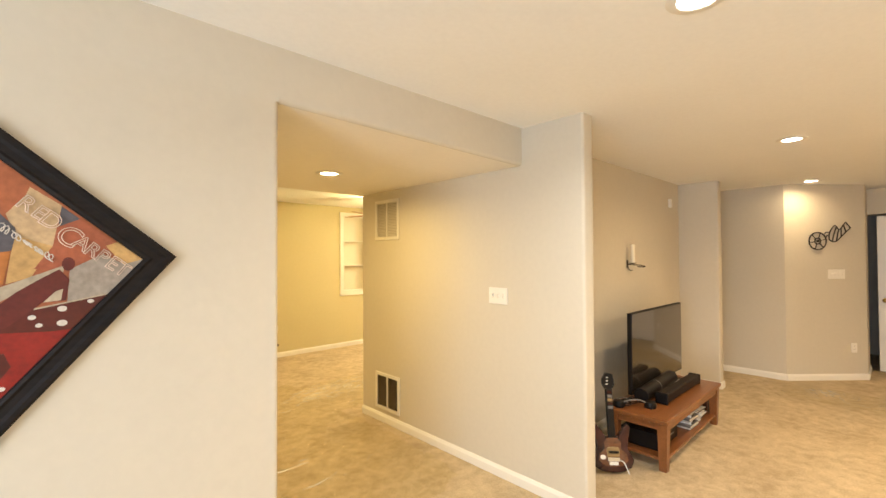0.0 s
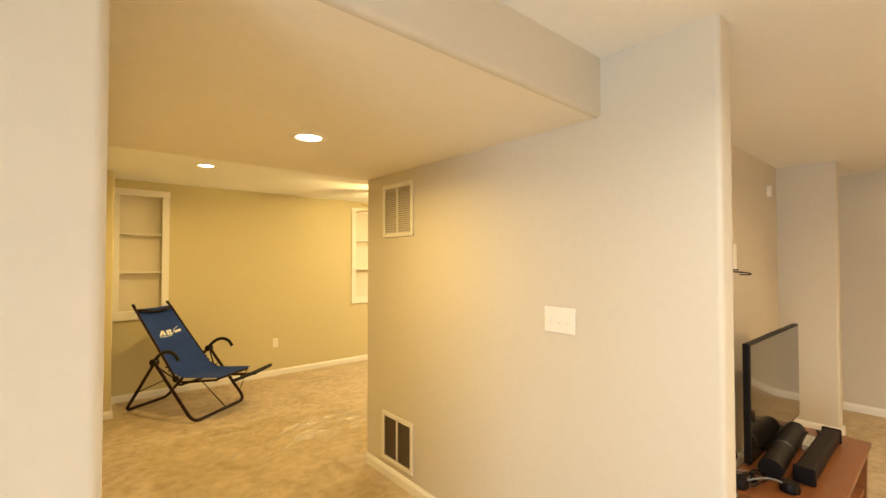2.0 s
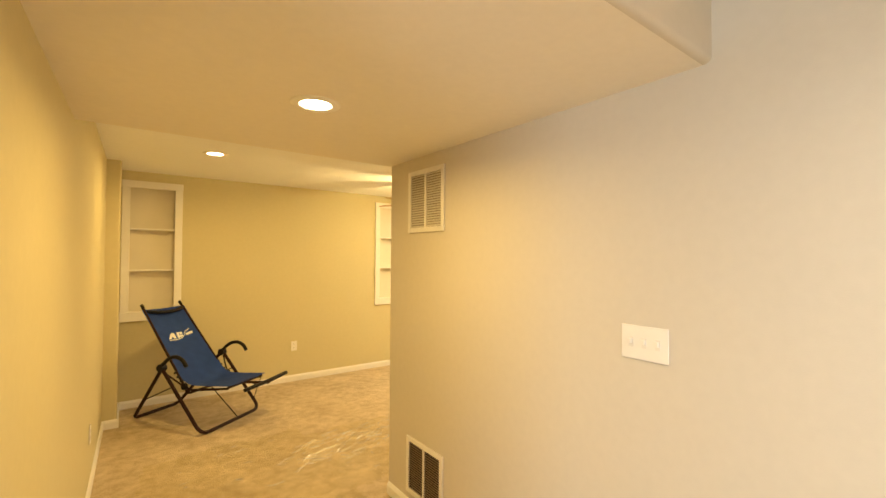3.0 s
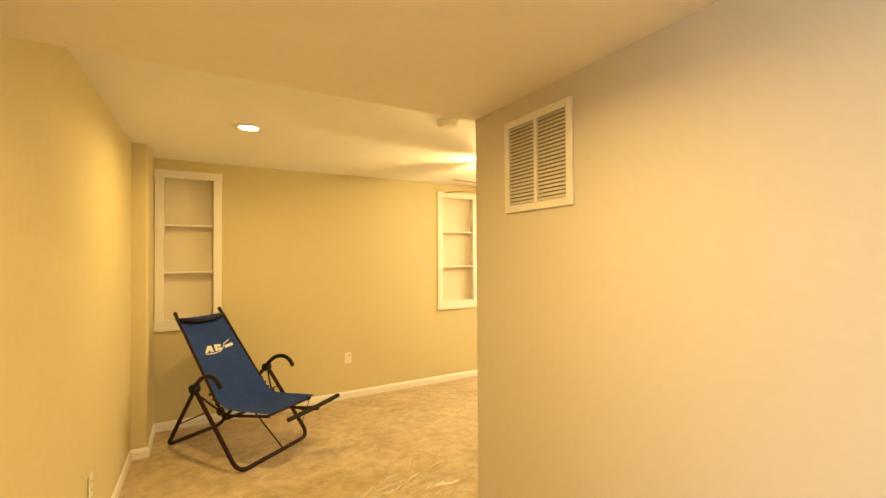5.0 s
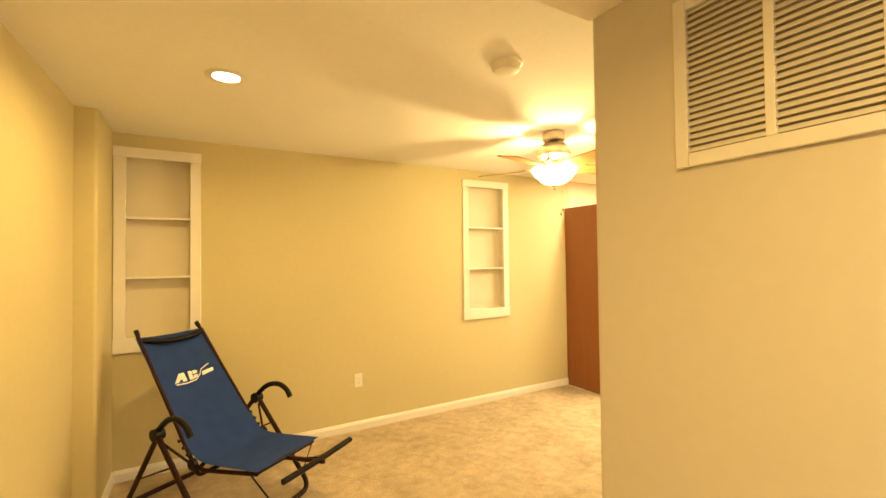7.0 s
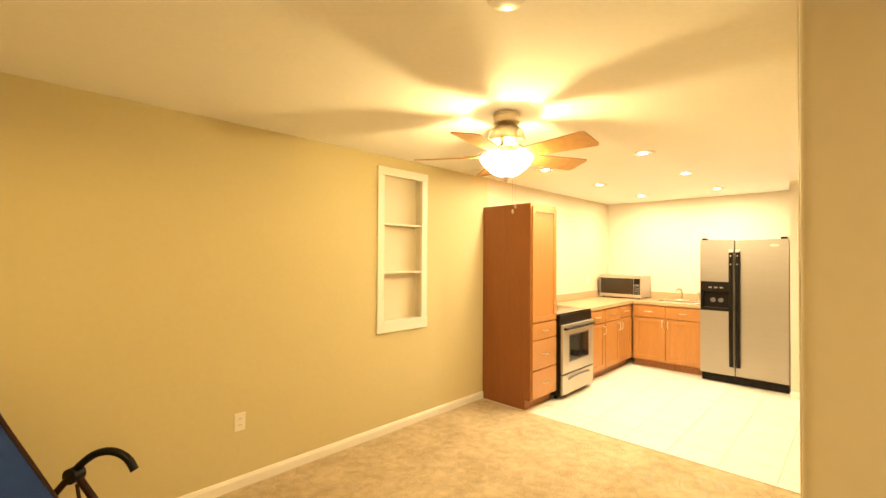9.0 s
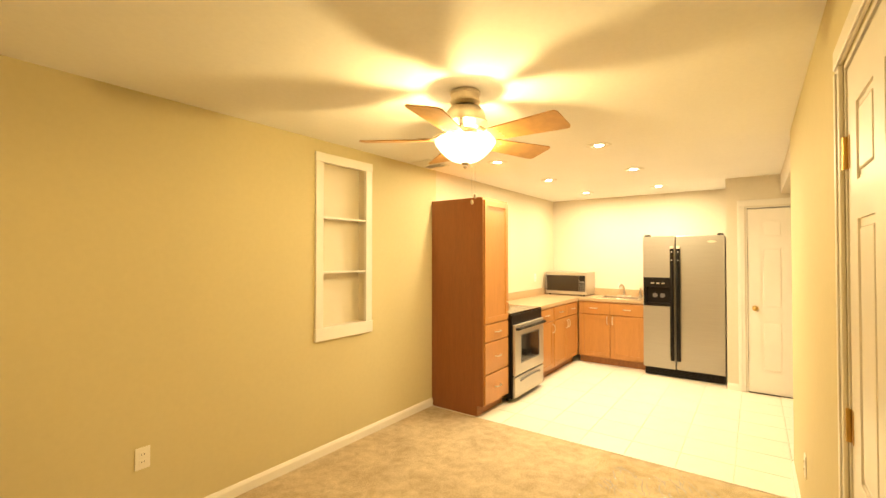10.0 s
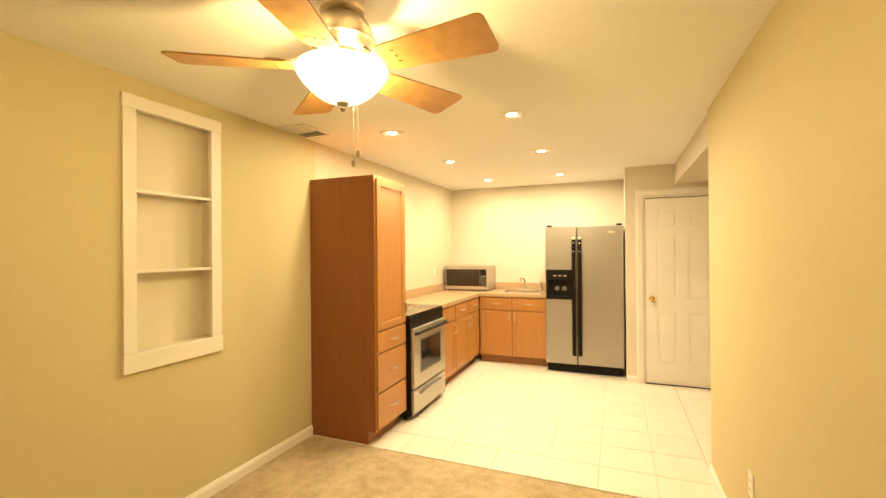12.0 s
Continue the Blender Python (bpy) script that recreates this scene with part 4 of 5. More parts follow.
for door, y in ((left, SPLIT + 0.034), (right, SPLIT - 0.034)):
    bm = bmesh.new()
    pts = smooth_path([(FX - 0.012, y, 0.215), (FX - 0.03, y, 0.26), (FX - 0.042, y, 0.6), (FX - 0.046, y, 0.92), (FX - 0.042, y, 1.25), (FX - 0.03, y, 1.565), (FX - 0.012, y, 1.605)], 5)
    loops = [[bm.verts.new((p.x + dx, y + dy, p.z)) for dx, dy in ((0, -0.021), (-0.006, 0.0), (0, 0.021), (0.014, 0.021), (0.014, -0.021))] for p in pts]
    for u, v in zip(loops, loops[1:]):
        for k in range(5):
            bm.faces.new((u[k], u[(k + 1) % 5], v[(k + 1) % 5], v[k]))
    bm.faces.new(loops[0])
    bm.faces.new(loops[-1])
    h = part("handle", bm, BLACK, door, "long black bowed handle")
    part("end_cap", cube(FX - 0.032, FX - 0.0205, y - 0.021, y + 0.021, 1.592, 1.625, bevel=0.003), CHROME, h, "bright metal end cap")
    for z in (1.55, 1.45):
        part("screw_cap", disc(bmesh.new(), (FX - 0.0445 if z < 1.5 else FX - 0.036, y, z), 0.008, (-1, 0, 0), 0.003), CHROME, h)
bm = plate(bmesh.new(), [(FX - 0.0026, FY0 + 0.13 + 0.045 * math.cos(k * math.pi / 12), FZ - 0.075 + 0.014 * math.sin(k * math.pi / 12)) for k in range(24)], (1, 0, 0), 0.002)
part("badge", bm, CHROME, right, "small oval metal badge")
for y in (FY0 + 0.045, FY1 - 0.045):
    part("hinge_cover", cube(FX + 0.012, FX + 0.11, y - 0.03, y + 0.03, FZ + 0.0005, FZ + 0.022, bevel=0.005), BLACK, ob)

# ---- ceiling fan ----
CX, CY = 3.89, 5.30
ob = thing("ceiling_fan", (CX, CY, CEIL), "five-blade wooden ceiling fan with a lit frosted glass bowl", "ceiling fan")
part("canopy", lathe(bmesh.new(), [(0.0, 0.0), (0.074, 0.0), (0.080, -0.006), (0.080, -0.016), (0.076, -0.020), (0.075, -0.05), (0.080, -0.054), (0.078, -0.062), (0.062, -0.070), (0.048, -0.074), (0.0, -0.074)], CX, CY, 36, CEIL - 0.0005), NICKEL, ob, smooth=True)
part("motor_housing", lathe(bmesh.new(), [(0.0, 2.304), (0.046, 2.304), (0.062, 2.300), (0.084, 2.288), (0.100, 2.268), (0.108, 2.244), (0.110, 2.222), (0.118, 2.218), (0.119, 2.206), (0.108, 2.200), (0.098, 2.182), (0.075, 2.172), (0.0, 2.172)], CX, CY, 44), NICKEL, ob, smooth=True)
for k in range(5):
    a = -22 + 72 * k
    m = Matrix.Translation((CX, CY, 2.122)) @ Matrix.Rotation(radians(a), 4, "Z") @ Matrix.Rotation(radians(-12), 4, "X")
    outline = rounded([(0.165, -0.062), (0.557, -0.089), (0.557, 0.089), (0.165, 0.062)], {0: 0.03, 1: 0.03, 2: 0.03, 3: 0.03}, 5)
    blade = part("blade", placed(prism(bmesh.new(), outline, -0.003, 0.003), m), FAN_WOOD, ob)
    arm = plate(bmesh.new(), [(0.10, -0.026, 0.0065), (0.14, -0.028, 0.0065), (0.17, -0.05, 0.0065), (0.25, -0.055, 0.0065), (0.24, 0, 0.0065), (0.25, 0.055, 0.0065), (0.17, 0.05, 0.0065), (0.14, 0.028, 0.0065), (0.10, 0.026, 0.0065)], (0, 0, 1), 0.004)
    tube(arm, smooth_path([(0.075, 0, 0.062), (0.11, 0, 0.035), (0.17, 0, 0.009)], 4), 0.012)
    for y in (-0.028, 0.0, 0.028):
        disc(arm, (0.222, y, -0.0032), 0.006, (0, 0, -1), 0.002, 8)
    part("blade_iron", placed(arm, m), NICKEL, blade, "scrolled metal blade bracket", smooth=True)
part("switch_housing", lathe(bmesh.new(), [(0.0, 2.172), (0.062, 2.172), (0.066, 2.15), (0.060, 2.135), (0.045, 2.128), (0.014, 2.124), (0.012, 2.085), (0.003, 2.08), (0.003, 2.006), (0.0, 2.006)], CX, CY, 28), NICKEL, ob, smooth=True)
outer = [(0.158, 2.116), (0.161, 2.108), (0.155, 2.094), (0.140, 2.072), (0.120, 2.050), (0.098, 2.030), (0.074, 2.014), (0.048, 2.004), (0.012, 2.0)]
bowl = part("glass_bowl", lathe(bmesh.new(), outer + [(q - 0.004 if q > 0.02 else q, h + 0.005) for q, h in reversed(outer)], CX, CY, 40), BOWL, ob, "frosted glass bowl, lit from inside", smooth=True)
bowl.visible_shadow = False
part("finial", lathe(bmesh.new(), [(0.0, 2.0), (0.022, 1.999), (0.02, 1.992), (0.009, 1.988), (0.012, 1.979), (0.006, 1.968), (0.0, 1.966)], CX, CY, 20), NICKEL, ob, smooth=True)
for dx, dy, z1 in ((0.05, -0.03, 1.84), (0.058, -0.005, 1.81)):
    bm = tube(bmesh.new(), [(CX + dx, CY + dy, 2.13), (CX + dx, CY + dy, z1)], 0.0004, 4)
    chain = part("pull_chain", bm, GREY_PLASTIC, ob)
    part("fob", lathe(bmesh.new(), [(0.0, 0.0), (0.006, -0.004), (0.009, -0.016), (0.005, -0.026), (0.0, -0.028)], CX + dx, CY + dy, 14, z1), NICKEL, chain, smooth=True)

# ---- exercise lounge chair ----
O, U, F = Vector((1.760, 6.100, 0)), Vector((0.8084, 0.5887, 0)), Vector((0.5887, -0.8084, 0))


def at(w, d, z):
    return O + U * w + F * d + Vector((0, 0, z))


def bend(pts, r=0.05, n=5):
    """A path of straight runs with its corners rounded off."""
    pts = [Vector(p) for p in pts]
    out = [pts[0]]
    for i in range(1, len(pts) - 1):
        a, b = pts[i - 1] - pts[i], pts[i + 1] - pts[i]
        k = min(r, a.length / 2.2, b.length / 2.2)
        a, b = pts[i] + a.normalized() * k, pts[i] + b.normalized() * k
        out += [(1 - t) ** 2 * a + 2 * t * (1 - t) * pts[i] + t * t * b for t in (j / n for j in range(n + 1))]
    out.append(pts[-1])
    return out


ob = thing("lounge_chair", O, "folding exercise lounge chair with blue sling fabric and dark tubes", "exercise chair")
R = 0.0152
part("front_frame", tube(bmesh.new(), bend([at(-0.345, 0.0, 0.545), at(-0.35, 0.46, 0.014), at(0.35, 0.46, 0.014), at(0.345, 0.0, 0.545)], 0.09), R), TUBE, ob, smooth=True)
part("rear_frame", tube(bmesh.new(), bend([at(-0.33, 0.0, 0.545), at(-0.245, -0.445, 0.014), at(0.21, -0.425, 0.014), at(0.33, 0.0, 0.545)], 0.06), R), TUBE, ob, smooth=True)
for s in (-1, 1):
    part("armrest", tube(bmesh.new(), smooth_path([at(s * 0.345, -0.02, 0.53), at(s * 0.34, 0.03, 0.585), at(s * 0.345, 0.10, 0.635), at(s * 0.35, 0.18, 0.65), at(s * 0.352, 0.25, 0.625), at(s * 0.352, 0.29, 0.575)], 5), 0.0165, 12), BLACK, ob, "black foam-covered curved armrest", smooth=True)
    part("pivot_joint", disc(bmesh.new(), at(s * 0.315, 0.0, 0.54), 0.034, U * s, 0.05), BLACK, ob)
    part("back_rail", tube(bmesh.new(), bend([at(s * 0.205, -0.41, 1.035), at(s * 0.225, -0.05, 0.60), at(s * 0.235, 0.15, 0.355)], 0.04), 0.011), TUBE, ob, smooth=True)
    part("rail_end", tube(bmesh.new(), [at(s * 0.203, -0.405, 1.03), at(s * 0.201, -0.43, 1.06)], 0.014), BLACK, ob, smooth=True)
    part("seat_rail", tube(bmesh.new(), bend([at(s * 0.225, 0.12, 0.365), at(s * 0.222, 0.20, 0.33), at(s * 0.20, 0.59, 0.372)], 0.03), 0.011), TUBE, ob, smooth=True)
    part("seat_hinge", disc(bmesh.new(), at(s * 0.235, 0.155, 0.365), 0.03, U * s, 0.022), BLACK, ob)
    part("link_bar", tube(bmesh.new(), [at(s * 0.24, 0.17, 0.35), at(s * 0.335, 0.02, 0.50)], 0.007), TUBE, ob, smooth=True)
    part("brace", tube(bmesh.new(), [at(s * 0.33, 0.13, 0.385), at(s * 0.27, -0.29, 0.205)], 0.005), TUBE, ob, smooth=True)
part("seat_support", tube(bmesh.new(), bend([at(-0.235, 0.15, 0.355), at(-0.23, 0.18, 0.30), at(0.23, 0.18, 0.30), at(0.235, 0.15, 0.355)], 0.05), 0.011), TUBE, ob, smooth=True)
for s_ in (-1, 1):
    for k in range(4):
        c = at(s_ * 0.236, 0.045 + 0.035 * k, 0.475 - 0.033 * k)
        part("lashing", tube(bmesh.new(), [c - U * 0.014 * s_, c + U * 0.016 * s_], 0.010, 8), BLACK, ob, smooth=True)
part("spring_cord", tube(bmesh.new(), [at(0.02, 0.18, 0.30), at(0.06, 0.455, 0.03)], 0.005), TUBE, ob, smooth=True)
part("foot_arm", tube(bmesh.new(), [at(0.0, 0.58, 0.375), at(0.0, 0.86, 0.40)], 0.012), TUBE, ob, smooth=True)
part("foot_cross_arm", tube(bmesh.new(), [at(-0.21, 0.60, 0.385), at(0.21, 0.60, 0.385)], 0.011), TUBE, ob, smooth=True)
part("foot_bar", tube(bmesh.new(), [at(-0.235, 0.80, 0.39), at(0.0, 0.83, 0.405), at(0.235, 0.86, 0.43)], 0.016), BLACK, ob, "black foam foot bar", smooth=True)
bm = bmesh.new()
pts = [at(w_, d_, z_) for w_, d_, z_ in ((0.0, 0.66, 0.388), (0.04, 0.80, 0.40), (0.19, 0.845, 0.412), (0.17, 0.76, 0.368), (0.12, 0.70, 0.345), (0.05, 0.665, 0.352))]
part("foot_bracket", plate(bm, pts, (0, 0, -1), 0.012), BLACK, ob)
part("leg_wire", tube(bmesh.new(), [at(0.21, 0.60, 0.385), at(0.33, 0.40, 0.085)], 0.003), TUBE, ob)


def sling(profile, w0, w1, sag, mcols=8):
    """Fabric stretched between the side tubes along a profile of (ahead, height)."""
    bm = bmesh.new()
    grid = []
    n = len(profile) - 1
    for i, p in enumerate(profile):
        f = i / n
        row = []
        for j in range(mcols + 1):
            q = j / mcols * 2 - 1
            dip = sag * (1 - q * q) * (0.35 + 0.65 * math.sin(math.pi * f))
            row.append(bm.verts.new(at((w0 + (w1 - w0) * f) * q, p.x - 0.4 * dip, p.z - dip)))
        grid.append(row)
    for i in range(n):
        for j in range(mcols):
            bm.faces.new((grid[i][j], grid[i][j + 1], grid[i + 1][j + 1], grid[i + 1][j]))
    bmesh.ops.solidify(bm, geom=bm.faces[:], thickness=0.005)
    return bm


curve = smooth_path([(-0.395, 0, 1.02), (-0.22, 0, 0.812), (-0.04, 0, 0.598), (0.06, 0, 0.482), (0.125, 0, 0.415), (0.20, 0, 0.383), (0.30, 0, 0.381), (0.46, 0, 0.392), (0.625, 0, 0.405)], 4)
back = part("sling", sling([Vector(p) for p in curve], 0.226, 0.236, 0.026), BLUE, ob, "taut blue woven fabric", smooth=True)
part("head_pillow", tube(bmesh.new(), smooth_path([at(-0.19, -0.37, 1.0), at(-0.1, -0.345, 0.985), at(0.0, -0.34, 0.98), at(0.1, -0.345, 0.985), at(0.19, -0.37, 1.0)], 5), 0.017), BLACK, ob, "black padded edge across the top", smooth=True)
# printed emblem: plain swoosh and bars lying on the fabric
SL = (at(0, 0.13, 0.392) - at(0, -0.395, 1.02)).normalized()
NB = U.cross(SL).normalized()
if NB.z < 0:
    NB = -NB
mark = at(0.02, -0.395, 1.02) + SL * 0.315 - Vector((0, 0, 0.026)) - F * 0.005 + NB * 0.012


def on_back(a, b):
    return mark + U * (a * 1.08 - 0.012) - SL * b * 0.92


bm = bmesh.new()
for quad in (((-0.125, -0.03), (-0.10, -0.03), (-0.055, 0.035), (-0.08, 0.035)), ((-0.075, -0.03), (-0.05, -0.03), (-0.05, 0.035), (-0.072, 0.035)), ((-0.10, -0.012), (-0.055, -0.012), (-0.055, 0.0), (-0.092, 0.0)),
             ((-0.035, -0.03), (-0.012, -0.03), (-0.002, 0.035), (-0.025, 0.035)), ((-0.012, -0.03), (0.018, -0.022), (0.026, -0.002), (0.0, -0.002)), ((0.0, 0.004), (0.026, 0.01), (0.03, 0.028), (0.002, 0.035)),
             ((0.05, -0.02), (0.13, -0.005), (0.135, 0.022), (0.058, 0.01))):
    plate(bm, [on_back(*q) for q in quad], NB, 0.0012)
swoosh = [(-0.12, -0.045), (-0.06, -0.052), (0.0, -0.045), (0.035, -0.015), (0.06, 0.025), (0.12, 0.055)]
for p, q in zip(swoosh, swoosh[1:]):
    plate(bm, [on_back(*p), on_back(*q), on_back(q[0], q[1] + 0.008), on_back(p[0], p[1] + 0.008)], NB, 0.0012)
part("emblem", bm, LOGO, back, "white printed emblem with a swoosh")

# ---- television corner ----
ob = thing("tv_stand", (4.1, 1.53, 0), "low red-brown wooden media table with an open lower shelf", "media table")
TX0, TX1, TY0, TY1, TZ = 3.44, 4.76, 1.315, 1.76, 0.37
part("tabletop", cube(TX0, TX1, TY0, TY1, TZ - 0.032, TZ, bevel=0.006), STAND_WOOD, ob)
for x in (TX0 + 0.015, TX1 - 0.085):
    for y in (TY0 + 0.012, TY1 - 0.082):
        bm = bmesh.new()
        v0 = [bm.verts.new((x + a, y + b, TZ - 0.033)) for a, b in ((0, 0), (0.07, 0), (0.07, 0.07), (0, 0.07))]
        v1 = [bm.verts.new((x + a, y + b, 0.001)) for a, b in ((0.010, 0.010), (0.060, 0.010), (0.060, 0.060), (0.010, 0.060))]
        bm.faces.new(v0)
        bm.faces.new(v1)
        for k in range(4):
            bm.faces.new((v0[k], v0[(k + 1) % 4], v1[(k + 1) % 4], v1[k]))
        part("leg", bm, STAND_WOOD, ob)
part("apron", cube(TX0 + 0.085, TX1 - 0.085, TY0 + 0.02, TY0 + 0.04, TZ - 0.085, TZ - 0.033), STAND_WOOD, ob)
part("apron", cube(TX0 + 0.03, TX0 + 0.05, TY0 + 0.08, TY1 - 0.08, TZ - 0.085, TZ - 0.033), STAND_WOOD, ob)
part("apron", cube(TX1 - 0.05, TX1 - 0.03, TY0 + 0.08, TY1 - 0.08, TZ - 0.085, TZ - 0.033), STAND_WOOD, ob)
part("lower_shelf", cube(TX0 + 0.03, TX1 - 0.03, TY0 + 0.03, TY1 - 0.03, 0.075, 0.095, bevel=0.003), STAND_WOOD, ob)

ob = thing("television", (4.37, 1.70, TZ), "flat black television, switched off, on the media table", "television")
part("bezel", cube(3.78, 4.962, 1.705, 1.74, 0.385, 1.052, bevel=0.005), BLACK, ob)
part("screen", cube(3.79, 4.952, 1.7025, 1.7045, 0.40, 1.042), shader("screen_glass", (0.022, 0.017, 0.012), 0.12, coat=0.6, spec=0.9), ob, "dark glossy reflecting screen")
part("rear_housing", cube(3.95, 4.79, 1.7405, 1.785, 0.44, 0.80, bevel=0.012), BLACK, ob)
part("neck", cube(4.32, 4.42, 1.70, 1.739, TZ + 0.012, 0.386), BLACK, ob)
part("foot", cube(4.10, 4.64, 1.60, 1.80, TZ + 0.0005, TZ + 0.012, bevel=0.004), BLACK, ob)

ob = thing("soundbar", (4.15, 1.48, TZ), "long dark grey soundbar lying on the media table", "soundbar")
part("body", cube(3.78, 4.60, 1.435, 1.52, TZ + 0.008, TZ + 0.085, bevel=0.014, seg=3), shader("charcoal_plastic", (0.014, 0.009, 0.007), 0.6, spec=0.2, noise_scale=30, vary=0.2), ob)
for x in (3.79, 4.57):
    part("end_cap", cube(x - 0.012, x + 0.012, 1.43, 1.525, TZ + 0.0008, TZ + 0.09, bevel=0.008), BLACK, ob)
ob = thing("game_controller_bar", (4.0, 1.58, TZ), "black speaker bar lying in front of the television", "speaker")
part("body", tube(bmesh.new(), [(3.70, 1.60, TZ + 0.057), (4.45, 1.635, TZ + 0.057)], 0.055, 18), BLACK, ob, smooth=True)
part("seam", tube(bmesh.new(), [(4.02, 1.615, TZ + 0.057), (4.03, 1.6154, TZ + 0.057)], 0.0556, 18), GREY_PLASTIC, ob)
ob = thing("remote_control", (4.52, 1.53, TZ), "slim black remote control on the media table", "remote")
part("body", placed(cube(-0.09, 0.09, -0.022, 0.022, 0.0005, 0.018, bevel=0.004), pose(4.62, 1.52, TZ, 0, 0, 20)), BLACK, ob)
part("buttons", placed(cube(-0.06, 0.05, -0.014, 0.014, 0.018, 0.020), pose(4.62, 1.52, TZ, 0, 0, 20)), GREY_PLASTIC, ob)
ob = thing("set_top_box", (4.35, 1.53, TZ), "pale grey slim box lying by the soundbar", "set-top box")
part("body", placed(cube(-0.11, 0.11, -0.028, 0.028, 0.0005, 0.03, bevel=0.004), pose(4.40, 1.555, TZ, 0, 0, 4)), PAPERS, ob)
ob = thing("headset", (3.52, 1.55, TZ), "black headset with a chrome band on the table end", "headset")
part("band", tube(bmesh.new(), smooth_path([(3.50, 1.68, TZ + 0.02), (3.52, 1.63, TZ + 0.055), (3.58, 1.57, TZ + 0.06), (3.635, 1.52, TZ + 0.03)], 5), 0.005), GREY_PLASTIC, ob, smooth=True)
for x, y in ((3.505, 1.69), (3.645, 1.51)):
    part("ear_cup", lathe(bmesh.new(), [(0.0, 0.0), (0.04, 0.0), (0.045, 0.02), (0.038, 0.045), (0.0, 0.05)], x, y, 20, TZ + 0.0005), BLACK, ob, smooth=True)
for k, (cx, cy, tone) in enumerate(((3.56, 1.66, BLACK), (3.64, 1.64, BLACK), (3.60, 1.70, GREY_PLASTIC))):
    ob = thing("cable", (cx, cy, TZ), "loosely coiled cable lying on the media table", "cable", "cables on the media table")
    pts = [(cx + (0.05 + 0.012 * math.sin(j * 1.7 + k)) * math.cos(j * 0.55 + k), cy + 0.034 * math.sin(j * 0.55 + k), TZ + 0.0045 + 0.0012 * j + 0.006 * (k % 2)) for j in range(26)]
    part("cord", tube(bmesh.new(), smooth_path(pts, 3), 0.0038, 7), tone, ob, smooth=True)
    part("plug", tube(bmesh.new(), [pts[-1], (pts[-1][0] + 0.03, pts[-1][1] - 0.012, pts[-1][2])], 0.007, 8), BLACK, ob, smooth=True)
ob = thing("game_console", (3.75, 1.55, 0.095), "black game console lying on the lower shelf", "game console")
part("body", cube(3.55, 3.95, 1.42, 1.70, 0.0955, 0.22, bevel=0.01), BLACK, ob)
part("disc_slot", cube(3.60, 3.85, 1.4165, 1.4195, 0.15, 0.158), GREY_PLASTIC, ob)
rng = random.Random(4)
z = 0.0955
for k in range(7):
    t = 0.014 + 0.004 * (k % 3)
    o = thing("disc_case", (4.25, 1.47, z), "stacked pale and grey disc case on the lower shelf", "disc case", "stack of disc cases")
    mm = pose(4.25 + rng.uniform(-0.02, 0.02), 1.46 + rng.uniform(-0.01, 0.01), z, 0, 0, rng.uniform(-8, 8))
    part("case", placed(cube(-0.095, 0.095, -0.068, 0.068, 0.0004, t, bevel=0.001, seg=1), mm), (PAPERS, GREY_PLASTIC, LOGO)[k % 3], o)
    part("sleeve", placed(cube(-0.09, 0.09, -0.069, -0.0682, 0.003, t - 0.003), mm), (GREY_PLASTIC, PAPERS, SUNBURST)[k % 3], o)
    z += t + 0.0004
z = 0.0955
for k in range(5):
    o = thing("disc_case", (4.50, 1.47, z), "stacked pale and grey disc case on the lower shelf", "disc case", "stack of disc cases")
    mm = pose(4.50 + rng.uniform(-0.02, 0.02), 1.47 + rng.uniform(-0.01, 0.01), z, 0, 0, rng.uniform(-10, 10))
    part("case", placed(cube(-0.095, 0.095, -0.068, 0.068, 0.0004, 0.015, bevel=0.001, seg=1), mm), (LOGO, PAPERS, GREY_PLASTIC)[k % 3], o)
    part("sleeve", placed(cube(-0.09, 0.09, -0.069, -0.0682, 0.003, 0.012), mm), (PAPERS, SUNBURST, LOGO)[k % 3], o)
    z += 0.0154
ob = thing("subwoofer", (4.90, 1.56, 0), "dark brown wooden subwoofer box on the carpet", "subwoofer")
part("box", cube(4.80, 5.0, 1.44, 1.66, 0.012, 0.30, bevel=0.006), shader("dark_box_wood", (0.07, 0.028, 0.012), 0.45, noise_scale=5, vary=0.25, stretch=(6, 6, 1)), ob)
part("grille", cube(4.82, 4.98, 1.436, 1.4395, 0.04, 0.27, bevel=0.001), BLACK, ob)
part("plinth", cube(4.81, 4.99, 1.45, 1.65, 0.0008, 0.012), BLACK, ob)

# toy guitar leaning on the table end
base_g = Vector((3.19, 1.60, 0.0))
tip_g = Vector((3.36, 1.73, 0.70))
up_g = (tip_g - base_g).normalized()
face_g = Vector((-0.62, -0.75, 0)).normalized()
face_g = (face_g - up_g * face_g.dot(up_g)).normalized()
side_g = up_g.cross(face_g)
mg = Matrix((side_g, up_g, face_g)).transposed().to_4x4()
mg = mg @ Matrix.Diagonal((1.22, 0.94, 1, 1))
mg.translation = base_g + up_g * 0.004 + Vector((0, 0, 0.012))
ob = thing("toy_guitar", base_g, "sunburst electric-guitar game controller leaning on the media table", "guitar")
half = [(0.0, 0.0), (0.06, 0.006), (0.105, 0.035), (0.122, 0.085), (0.105, 0.13), (0.082, 0.165), (0.086, 0.205), (0.104, 0.255), (0.112, 0.31), (0.094, 0.335), (0.068, 0.30), (0.05, 0.25), (0.03, 0.235)]
loop_g = [Vector((x, y, 0)) for x, y in half] + [Vector((-x, y, 0)) for x, y in reversed(half[1:])]
bm = plate(bmesh.new(), loop_g, (0, 0, 1), 0.036)
